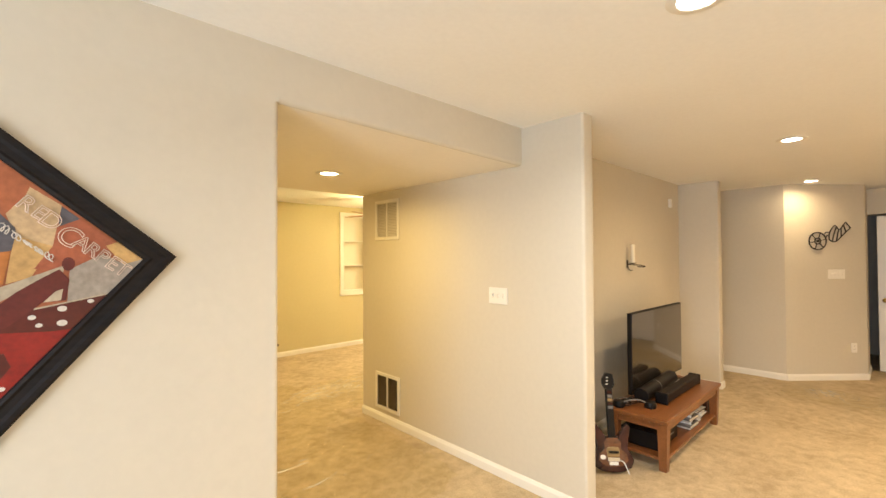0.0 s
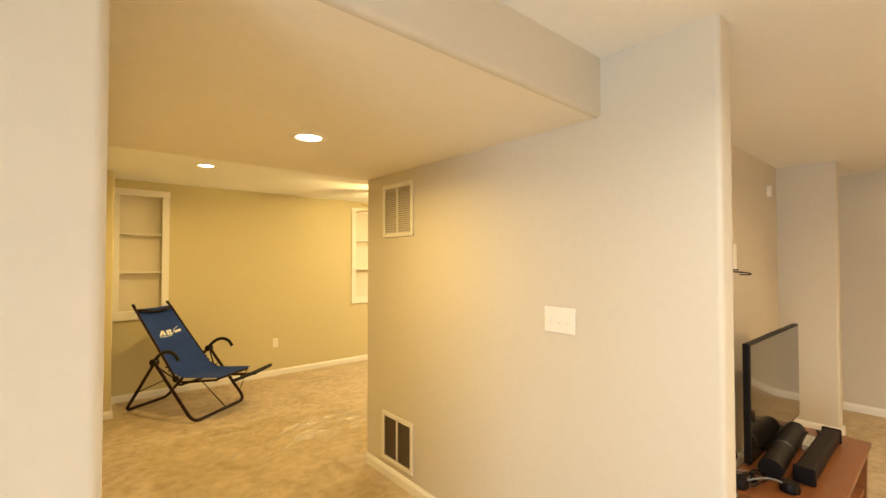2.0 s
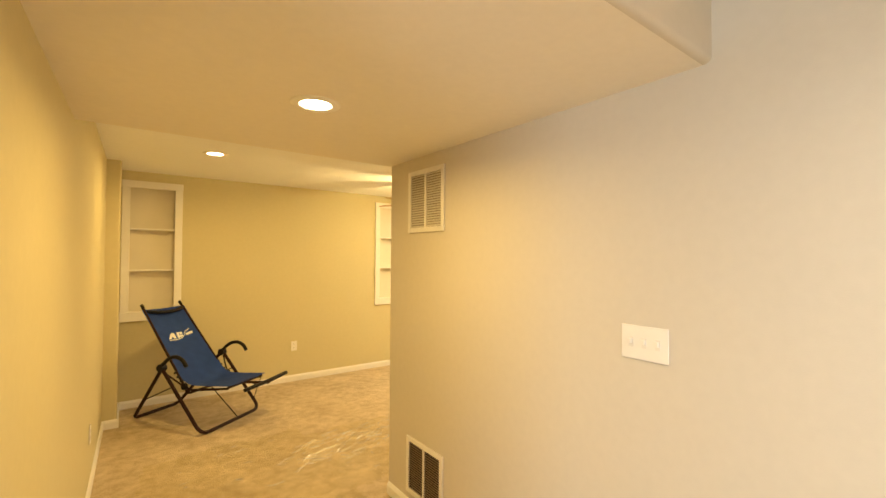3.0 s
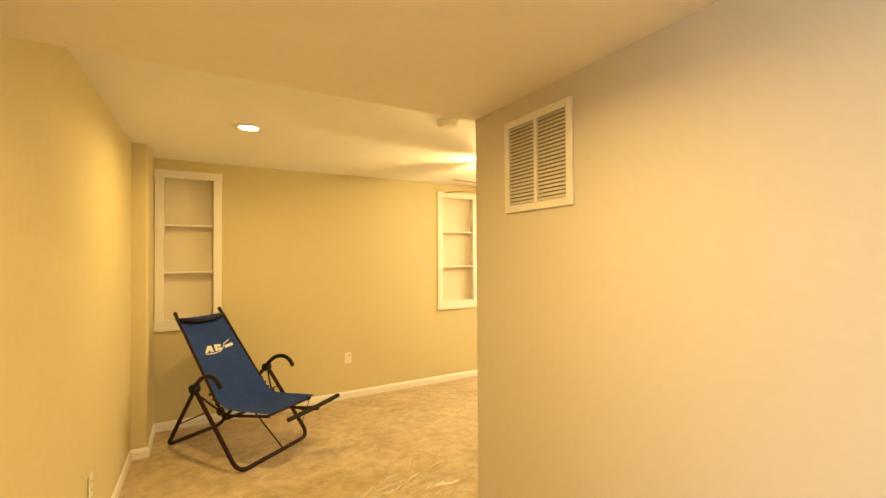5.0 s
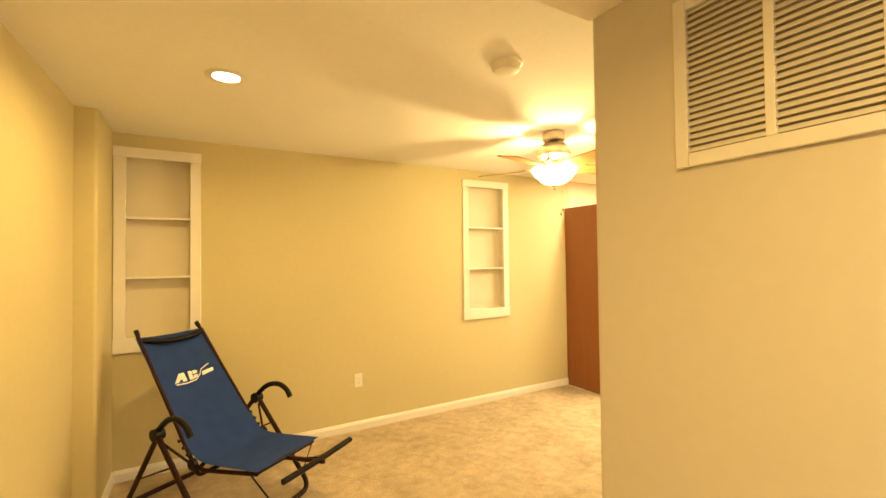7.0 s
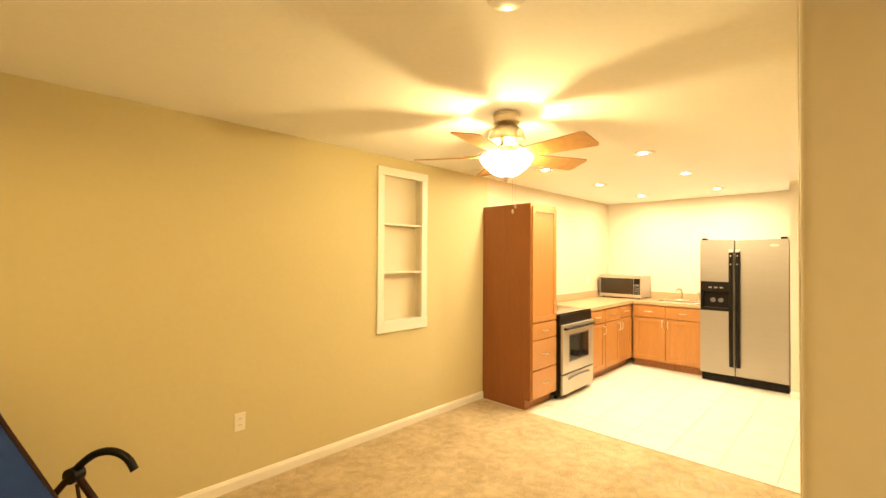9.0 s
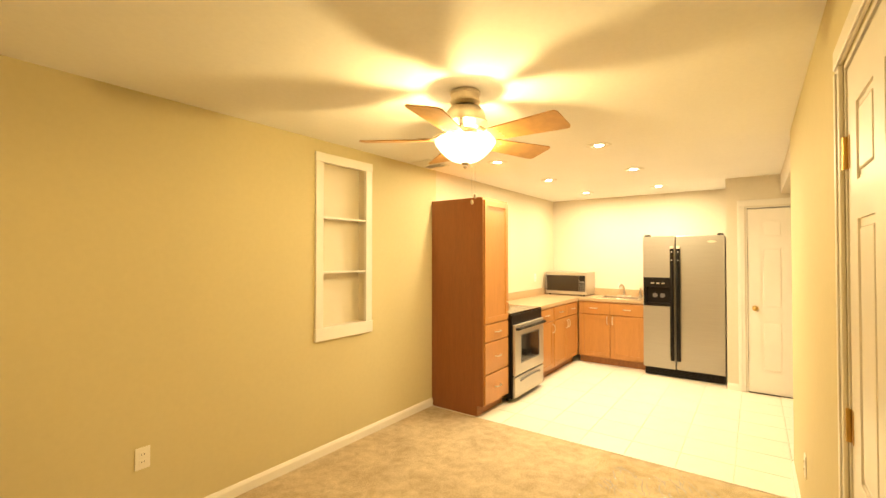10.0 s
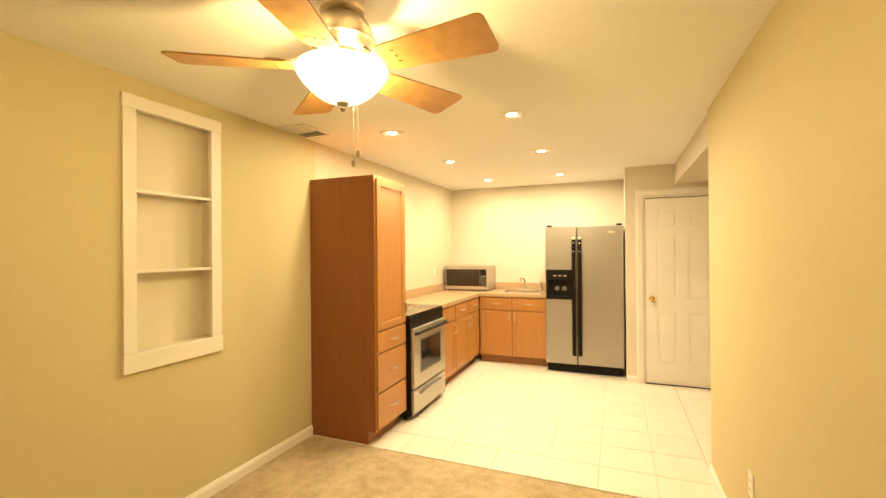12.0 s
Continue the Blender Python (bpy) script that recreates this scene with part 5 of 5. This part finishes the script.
bmesh.ops.bevel(bm, geom=[e for e in bm.edges if abs(e.verts[0].co.z - e.verts[1].co.z) < 1e-4], offset=0.007, segments=2, profile=0.5, affect="EDGES")
part("body", placed(bm, mg), SUNBURST, ob)
part("rim", placed(plate(bmesh.new(), [p * 1.0 + Vector((0, 0.0, 0)) for p in [Vector((q.x * 1.03, (q.y - 0.14) * 1.02 + 0.14, 0)) for q in loop_g]], (0, 0, 1), 0.022), mg @ pose(0, 0, 0.007)), BLACK, ob)
core = [(0.0, 0.035), (0.05, 0.042), (0.088, 0.08), (0.08, 0.125), (0.048, 0.16), (0.05, 0.205), (0.03, 0.235)]
core = core + [(-x, y) for x, y in reversed(core[1:])]
part("top", placed(plate(bmesh.new(), [(x, y, 0.0362) for x, y in core], (0, 0, 1), 0.001), mg), BURST, ob, "amber centre of the sunburst top")
part("pickguard", placed(plate(bmesh.new(), [(-0.036, 0.105, 0.0374), (0.034, 0.105, 0.0374), (0.04, 0.15, 0.0374), (0.03, 0.172, 0.0374), (-0.03, 0.172, 0.0374), (-0.04, 0.15, 0.0374)], (0, 0, 1), 0.002), mg), CREAM, ob, "dull gold pickguard plate")
part("bridge", placed(cube(-0.035, 0.035, 0.075, 0.10, 0.0388, 0.048, bevel=0.002), mg), CHROME, ob)
part("strum_bar", placed(cube(-0.028, 0.028, 0.13, 0.145, 0.0388, 0.052, bevel=0.003), mg), BLACK, ob)
part("sticker", placed(disc(bmesh.new(), (-0.062, 0.10, 0.0374), 0.016, (0, 0, 1), 0.001, 14), mg), LOGO, ob, "small white round sticker")
part("tail_plate", placed(cube(-0.026, 0.026, 0.048, 0.072, 0.0374, 0.041, bevel=0.001, seg=1), mg), LOGO, ob, "pale plate below the bridge")
part("neck", placed(cube(-0.021, 0.021, 0.235, 0.585, 0.018, 0.042, bevel=0.005), mg), BLACK, ob)
for k in range(5):
    part("fret_button", placed(cube(-0.015, 0.015, 0.44 + k * 0.027, 0.46 + k * 0.027, 0.0421, 0.048, bevel=0.002), mg), (GREY_PLASTIC, SUNBURST, CREAM)[k % 3], ob)
part("headstock", placed(plate(bmesh.new(), [(-0.022, 0.585, 0.018), (0.022, 0.585, 0.018), (0.04, 0.62, 0.018), (0.03, 0.70, 0.018), (-0.012, 0.705, 0.018), (-0.035, 0.66, 0.018), (-0.036, 0.62, 0.018)], (0, 0, 1), 0.018), mg), BLACK, ob)
for k in range(3):
    part("tuning_peg", placed(disc(bmesh.new(), (-0.012 + 0.003 * k, 0.62 + k * 0.025, 0.036), 0.006, (0, 0, 1), 0.008, 10), mg), CHROME, ob)
part("whammy_bar", placed(tube(bmesh.new(), smooth_path([(0.03, 0.085, 0.045), (0.05, 0.07, 0.065), (0.065, 0.02, 0.07), (0.075, -0.005, 0.068)], 4), 0.003), mg), LOGO, ob, "white whammy bar", smooth=True)

# candle sconce on the television wall
ob = thing("candle_sconce", (4.45, 2.02, 1.42), "black wrought-iron wall sconce holding a white candle", "candle sconce")
part("back_plate", cube(4.435, 4.465, 2.012, 2.0192, 1.40, 1.48, bevel=0.002), IRON, ob)
part("candle", lathe(bmesh.new(), [(0.0, 1.455), (0.021, 1.455), (0.021, 1.628), (0.017, 1.634), (0.0, 1.632)], 4.45, 1.965, 20), WAX, ob, "white pillar candle", smooth=True)
part("cup", lathe(bmesh.new(), [(0.0, 1.447), (0.03, 1.447), (0.033, 1.456), (0.0, 1.454)], 4.45, 1.965, 20), IRON, ob)
part("scroll", tube(bmesh.new(), smooth_path([(4.45, 2.014, 1.44), (4.45, 1.965, 1.437), (4.45, 1.91, 1.435), (4.48, 1.875, 1.428), (4.53, 1.88, 1.42), (4.54, 1.91, 1.415), (4.50, 1.94, 1.418)], 6), 0.0045, 8), IRON, ob, smooth=True)
part("hook", tube(bmesh.new(), smooth_path([(4.45, 2.012, 1.41), (4.45, 1.99, 1.38), (4.45, 1.97, 1.385)], 5), 0.004, 8), IRON, ob, smooth=True)
ob = thing("wall_sensor", (5.60, 2.02, 2.13), "small white motion sensor high on the wall", "sensor")
part("body", cube(5.575, 5.625, 1.99, 2.0192, 2.08, 2.18, bevel=0.006), PLASTIC, ob)
part("lens", cube(5.582, 5.618, 1.987, 1.9898, 2.10, 2.14), GRILLE, ob)

# film reel wall art on the angled wall
mw = pose(*(A0 + Vector((0, 0, 1.69))), 0, 0, turn_a) @ pose(0.40, -0.012, 0)
ob = thing("film_reel_art", mw.translation, "black metal wall art of a film reel and curling filmstrip", "wall art")
bm = bmesh.new()
ring = lambda r: [(r * math.cos(k * math.pi / 16), 0, r * math.sin(k * math.pi / 16)) for k in range(32)]
tube(bm, ring(0.105), 0.0075, 6, True)
tube(bm, ring(0.035), 0.008, 6, True)
disc(bm, (0, 0.004, 0), 0.016, (0, -1, 0), 0.008)
for k in range(6):
    a = k * math.pi / 3 + 0.2
    tube(bm, [(0.035 * math.cos(a), 0, 0.035 * math.sin(a)), (0.1 * math.cos(a), 0, 0.1 * math.sin(a))], 0.006, 6)
part("reel", placed(bm, mw), IRON, ob, smooth=True)
bm = bmesh.new()
lo = smooth_path([(0.14, 0, 0.02), (0.18, 0, -0.006), (0.23, 0, -0.003), (0.29, 0, 0.05), (0.35, 0, 0.11), (0.405, 0, 0.16)], 4)
hi = smooth_path([(0.21, 0, 0.19), (0.235, 0, 0.175), (0.26, 0, 0.14), (0.29, 0, 0.155), (0.32, 0, 0.195), (0.345, 0, 0.23)], 4)
tube(bm, lo, 0.0065, 6)
tube(bm, hi, 0.0065, 6)
for k in (8, 12, 16, 20):
    tube(bm, [lo[k], hi[k]], 0.006, 6)
tube(bm, smooth_path([(0.14, 0, 0.02), (0.145, 0, 0.09), (0.175, 0, 0.15), (0.21, 0, 0.19)], 4), 0.0065, 6)
tube(bm, smooth_path([(0.18, 0, -0.006), (0.2, 0, 0.08), (0.235, 0, 0.175)], 4), 0.006, 6)
tube(bm, smooth_path([(0.075, 0, 0.07), (0.10, 0, 0.105), (0.15, 0, 0.105)], 4), 0.006, 6)
tube(bm, smooth_path([(0.098, 0, 0.03), (0.115, 0, 0.065), (0.145, 0, 0.07)], 4), 0.006, 6)
part("filmstrip", placed(bm, mw), IRON, ob, smooth=True)

# ---- framed poster ----
TIP, E1, E2, SIDE = Vector((0.598, 1.531)), Vector((-0.763, 0.646)), Vector((-0.646, -0.763)), 0.80
WALL_Y = 1.92


def on_wall(p, y):
    return Vector((p.x, y, p.y))


ob = thing("framed_poster", (0.1, WALL_Y, 1.5), "abstract red and orange poster in a diagonal black frame", "framed poster")
CORNERS = [TIP, TIP + E1 * SIDE, TIP + E1 * SIDE + E2 * SIDE, TIP + E2 * SIDE]
mid_p = (CORNERS[0] + CORNERS[2]) / 2
FWID = 0.066
inner = [c + (mid_p - c).normalized() * FWID * math.sqrt(2) for c in CORNERS]
for k in range(4):
    a, b, c, d = CORNERS[k], CORNERS[(k + 1) % 4], inner[(k + 1) % 4], inner[k]
    bm = bmesh.new()
    # stepped moulding: outer lip, hollow, inner bead
    prof = [(0.0, 0.001), (0.0, 0.022), (0.12, 0.028), (0.3, 0.027), (0.45, 0.018), (0.7, 0.016), (0.82, 0.02), (0.95, 0.017), (1.0, 0.012), (1.0, 0.001)]
    e0 = [bm.verts.new(on_wall(a.lerp(d, s), WALL_Y - h)) for s, h in prof]
    e1 = [bm.verts.new(on_wall(b.lerp(c, s), WALL_Y - h)) for s, h in prof]
    bm.faces.new(e0)
    bm.faces.new(e1)
    for i in range(len(prof)):
        j = (i + 1) % len(prof)
        bm.faces.new((e0[i], e0[j], e1[j], e1[i]))
    part("frame_side", bm, FRAME_BLACK, ob, "black moulded wooden frame side")


def clip_poly(poly):
    for k in range(4):
        a, b = inner[k], inner[(k + 1) % 4]
        e = b - a
        n = Vector((-e.y, e.x))
        if n.dot(mid_p - a) < 0:
            n = -n
        out = []
        for i, p in enumerate(poly):
            q = poly[(i + 1) % len(poly)]
            dp, dq = n.dot(p - a), n.dot(q - a)
            if dp >= 0:
                out.append(p)
            if dp * dq < 0:
                out.append(p.lerp(q, dp / (dp - dq)))
        poly = out
        if len(poly) < 3:
            return []
    return poly


def ink(name, colour, rough=0.35):
    return shader("print_" + name, [0.72 * c for c in colour], rough, noise_scale=9, vary=0.3, fine=60)


INK = {"terracotta": ink("terracotta", (0.46, 0.14, 0.055)), "tan": ink("tan", (0.66, 0.46, 0.25)), "slate": ink("slate", (0.13, 0.12, 0.14)), "orange": ink("orange", (0.62, 0.22, 0.05)),
       "cream": ink("cream", (0.58, 0.48, 0.34)), "grey": ink("grey", (0.45, 0.38, 0.31)), "maroon": ink("maroon", (0.12, 0.018, 0.012)), "red": ink("red", (0.33, 0.018, 0.012)), "white": ink("white", (0.85, 0.78, 0.68)),
       "gold": ink("gold", (0.72, 0.44, 0.16)), "brick": ink("brick", (0.46, 0.13, 0.06)), "wine": ink("wine", (0.15, 0.022, 0.018)), "blush": ink("blush", (0.95, 0.74, 0.58))}
layer = [0]


def patch(colour, pts, name="print_area"):
    """pts: metres right of and above the middle right corner of the picture."""
    poly = clip_poly([Vector((0.507 + x, 1.525 + y)) for x, y in pts])
    if poly:
        layer[0] += 1
        y = WALL_Y - 0.0035 - 0.00025 * layer[0]
        part(name, plate(bmesh.new(), [on_wall(p, y) for p in poly], (0, 1, 0), 0.0002), INK[colour], ob)


def blob(colour, x, y, r, ry=None):
    patch(colour, [(x + r * math.cos(k * math.pi / 8), y + (ry or r) * math.sin(k * math.pi / 8)) for k in range(16)])


patch("terracotta", [(-1.2, -0.9), (0.1, -0.9), (0.1, 0.9), (-1.2, 0.9)])
patch("red", [(-1.2, -0.9), (0.1, -0.9), (0.1, -0.19), (-1.2, -0.19)])
patch("maroon", [(-0.36, -0.27), (-0.32, -0.26), (-0.305, -0.30), (-0.325, -0.33), (-0.36, -0.33)])
patch("tan", [(-0.271, 0.208), (-0.202, 0.16), (-0.221, 0.039), (-0.256, 0.039), (-0.299, 0.067), (-0.319, 0.128), (-0.279, 0.185)])
patch("slate", [(-0.202, 0.158), (-0.16, 0.122), (-0.21, 0.096)])
patch("slate", [(-0.329, 0.127), (-0.299, 0.089), (-0.298, 0.031), (-0.328, 0.016), (-0.45, 0.0), (-0.45, 0.14)])
patch("gold", [(-0.299, 0.067), (-0.221, 0.039), (-0.266, -0.05), (-0.318, -0.069), (-0.308, 0.016)])
patch("brick", [(-0.21, 0.096), (-0.16, 0.122), (-0.072, 0.049), (-0.104, 0.016), (-0.2, -0.029), (-0.261, -0.028), (-0.221, 0.039)])
patch("orange", [(-0.45, 0.0), (-0.308, 0.024), (-0.323, -0.069), (-0.45, -0.12)])
patch("gold", [(-0.098, 0.041), (-0.059, 0.058), (0.003, 0.0), (-0.052, -0.021)])
patch("grey", [(-0.183, -0.03), (-0.104, 0.016), (-0.052, -0.017), (0.003, 0.0), (-0.097, -0.113), (-0.188, -0.13)])
patch("cream", [(-0.45, -0.13), (-0.195, -0.018), (-0.2, -0.06), (-0.282, -0.086), (-0.45, -0.20)])
patch("maroon", [(-0.50, -0.193), (-0.356, -0.137), (-0.26, -0.142), (-0.09, -0.109), (-0.17, -0.208), (-0.221, -0.21)])
# plain dark sweeping shape with a rounded top
patch("wine", [(-0.45, -0.20), (-0.356, -0.151), (-0.297, -0.092), (-0.25, -0.058), (-0.206, -0.029), (-0.183, -0.061), (-0.191, -0.122), (-0.244, -0.125), (-0.26, -0.142), (-0.317, -0.191), (-0.45, -0.193)])
blob("wine", -0.186, -0.014, 0.015, 0.020)
patch("cream", [(-0.241, -0.125), (-0.214, -0.094), (-0.197, -0.087), (-0.202, -0.121)])
patch("cream", [(-0.26, -0.140), (-0.091, -0.107), (-0.09, -0.110), (-0.26, -0.145)])
for x, y, r in ((-0.199, -0.146, 0.011), (-0.199, -0.188, 0.012), (-0.264, -0.166, 0.009), (-0.249, -0.190, 0.008), (-0.134, -0.128, 0.008), (-0.323, -0.357, 0.008)):
    blob("white", x, y, r, r * 0.75)
# a line of pale script, too curled to read
for x0, y0 in ((-0.329, 0.092), (-0.306, 0.072), (-0.283, 0.052), (-0.260, 0.033), (-0.238, 0.016)):
    pts = [on_wall(Vector((0.507 + x0 + 0.018 * k / 14 + 0.007 * math.sin(k * 0.9), 1.525 + y0 - 0.014 * k / 14 + 0.010 * math.cos(k * 0.9 + x0 * 40))), WALL_Y - 0.0105) for k in range(15)]
    part("lettering", tube(bmesh.new(), pts, 0.0015, 5), INK["white"], ob, "pale curled unreadable script")
# outlined capitals, one after another, falling towards the corner of the frame
fall, rise = Vector((0.80, 0, -0.60)), Vector((0.60, 0, 0.80))
SIGNS = [("R", -0.278, 0.158, 0.060), ("E", -0.250, 0.134, 0.056), ("D", -0.226, 0.112, 0.066), ("C", -0.186, 0.066, 0.082), ("A", -0.156, 0.047, 0.058),
         ("R", -0.131, 0.026, 0.058), ("P", -0.107, 0.006, 0.058), ("E", -0.081, -0.015, 0.060), ("T", -0.057, -0.035, 0.060)]
for sign, x, z, size in SIGNS:
    word = bpy.data.curves.new("letter", "FONT")
    word.body, word.size, word.align_x, word.align_y = sign, size, "CENTER", "CENTER"
    word.fill_mode, word.bevel_depth, word.bevel_resolution, word.resolution_u = "NONE", 0.0013, 0, 4
    draft = bpy.data.objects.new("letter", word)
    me = bpy.data.meshes.new_from_object(draft)
    bpy.data.objects.remove(draft)
    bm = bmesh.new()
    bm.from_mesh(me)
    bpy.data.meshes.remove(me)
    middle = Vector((0.507 + x, WALL_Y - 0.0112, 1.525 + z))
    placed(bm, Matrix.Translation(middle) @ Matrix((fall, rise, Vector((0, -1, 0)))).transposed().to_4x4())
    part("lettering", bm, INK["blush"], ob, "pale outlined capital letter")
part("backing_board", plate(bmesh.new(), [on_wall(p, WALL_Y - 0.0034) for p in inner], (0, 1, 0), 0.0026), INK["slate"], ob)

# ---- clear film lying on the carpet ----
def film(cells, step, folds, lean, seed, where, bunch=None):
    """A clear wrinkled sheet over rectangles of floor, uneven at its rim, with raised folds painted as glints."""
    rnd = random.Random(seed)
    mid_x, mid_y = (cells[0][0] + cells[0][1]) / 2, (cells[0][2] + cells[0][3]) / 2
    ob = thing("plastic_film", (mid_x, mid_y, 0), "clear wrinkled plastic film protecting the carpet " + where, "plastic film", "carpet film")

    def inside(x, y):
        wave = 0.09 * noise.noise((x * 2.2, y * 2.2, seed)) + 0.03 * noise.noise((x * 9, y * 9, seed))
        return max(min(x - x0, x1 - x, y - y0, y1 - y) for x0, x1, y0, y1 in cells) + wave > 0.05

    def height(x, y):
        u, v = x * math.cos(lean) + y * math.sin(lean), y * math.cos(lean) - x * math.sin(lean)
        bend_v = v + 0.12 * noise.noise((u * 1.7, v * 1.7, seed + 7))
        crease = 1 - abs(noise.noise((u * 2.4, bend_v * 11, seed))) * 4
        puff = 0.5 + 0.5 * noise.noise((x * 3, y * 3, seed + 3))
        return 0.0025 + 0.0045 * puff + 0.006 * max(crease, 0) * puff + 0.0016 * noise.noise((x * 26, y * 26, seed))

    bm, spots = bmesh.new(), {}
    xs_, ys_ = [c for q in cells for c in q[:2]], [c for q in cells for c in q[2:]]
    nx, ny = int((max(xs_) - min(xs_)) / step), int((max(ys_) - min(ys_)) / step)

    def spot(i, j):
        if (i, j) not in spots:
            x, y = min(xs_) + i * step, min(ys_) + j * step
            spots[i, j] = bm.verts.new((x, y, height(x, y)))
        return spots[i, j]

    for i in range(nx):
        for j in range(ny):
            if inside(min(xs_) + (i + 0.5) * step, min(ys_) + (j + 0.5) * step):
                bm.faces.new((spot(i, j), spot(i + 1, j), spot(i + 1, j + 1), spot(i, j + 1)))
    sheet = part("sheet", bm, FILM, ob, smooth=True)
    sheet.visible_shadow = False
    # raised folds double as painted glints, most of them inside bunch
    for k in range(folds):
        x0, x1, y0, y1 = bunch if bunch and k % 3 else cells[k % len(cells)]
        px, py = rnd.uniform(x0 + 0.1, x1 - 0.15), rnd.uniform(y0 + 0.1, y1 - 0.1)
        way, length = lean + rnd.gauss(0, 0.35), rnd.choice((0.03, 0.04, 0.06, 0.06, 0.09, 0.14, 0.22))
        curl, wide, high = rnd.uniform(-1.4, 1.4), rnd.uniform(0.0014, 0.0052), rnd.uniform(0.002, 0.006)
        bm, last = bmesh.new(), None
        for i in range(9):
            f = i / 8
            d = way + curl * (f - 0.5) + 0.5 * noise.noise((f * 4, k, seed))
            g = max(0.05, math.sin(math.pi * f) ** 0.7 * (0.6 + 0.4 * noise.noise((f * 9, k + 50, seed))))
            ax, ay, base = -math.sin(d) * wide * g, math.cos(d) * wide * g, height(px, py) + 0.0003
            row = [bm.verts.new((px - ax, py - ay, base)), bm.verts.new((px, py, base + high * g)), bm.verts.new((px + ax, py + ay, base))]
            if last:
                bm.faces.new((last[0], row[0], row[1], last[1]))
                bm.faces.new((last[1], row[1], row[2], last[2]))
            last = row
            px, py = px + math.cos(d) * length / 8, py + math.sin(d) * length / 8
        part("glint_fold", bm, GLINT_FOLD, ob, smooth=True).visible_shadow = False


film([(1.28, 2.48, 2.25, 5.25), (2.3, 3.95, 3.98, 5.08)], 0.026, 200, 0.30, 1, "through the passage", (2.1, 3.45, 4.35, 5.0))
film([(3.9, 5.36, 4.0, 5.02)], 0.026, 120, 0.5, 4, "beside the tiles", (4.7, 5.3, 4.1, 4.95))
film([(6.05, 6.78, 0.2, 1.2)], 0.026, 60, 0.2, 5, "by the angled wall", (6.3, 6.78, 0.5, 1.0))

# ---- kitchen floor tiles ----
PITCH, JOINT = 0.345, 0.006
structure("floor_kitchen", cube(5.416, EAST, 3.85, NORTH, -0.013, -0.004), GROUT, "tan grout bed under the kitchen tiles", "floor")
structure("floor_back_hall", cube(5.87, 7.80, 2.40, 3.8495, -0.0005, 0.0035), GROUT, "tan grout bed under the hall tiles", "floor")
bed = bpy.data.objects["floor_kitchen"]
hall = bpy.data.objects["floor_back_hall"]
meshes = {}


def tile(x0, x1, y0, y1, top, parent):
    w, h = round(x1 - x0, 3), round(y1 - y0, 3)
    if w < 0.02 or h < 0.02:
        return
    if (w, h) not in meshes:
        bm = cube(-w / 2, w / 2, -h / 2, h / 2, -0.006, 0.0, bevel=0.0018, seg=1)
        me = bpy.data.meshes.new("tile")
        bm.to_mesh(me)
        bm.free()
        me.materials.append(TILE)
        meshes[(w, h)] = me
    o = new("tile", meshes[(w, h)])
    o.location = ((x0 + x1) / 2, (y0 + y1) / 2, top)
    o.parent = parent


xs = [5.418] + [5.72 + PITCH * k for k in range(9)]
ys = [3.852] + [4.185 + PITCH * k for k in range(8)]
for i in range(len(xs)):
    for j in range(len(ys)):
        x0, x1 = xs[i] + JOINT / 2, (xs[i + 1] if i + 1 < len(xs) else EAST) - JOINT / 2
        y0, y1 = ys[j] + JOINT / 2, (ys[j + 1] if j + 1 < len(ys) else NORTH) - JOINT / 2
        if x0 > 7.8 and y0 < 4.3:
            continue
        tile(x0, min(x1, EAST), y0, min(y1, NORTH), 0.0015, bed)
for i in range(2, 7):
    for j in range(4):
        y1 = 3.846 - PITCH * j
        tile(max(xs[i], 5.87) + JOINT / 2, min(xs[i + 1], 7.79) - JOINT / 2, max(y1 - PITCH, 2.41) + JOINT, y1, 0.006, hall)
structure("carpet_edge_trim", cube(5.405, 5.424, 3.853, 6.11, 0.0005, 0.006, bevel=0.002), GROUT, "thin strip where carpet meets tile", "trim")
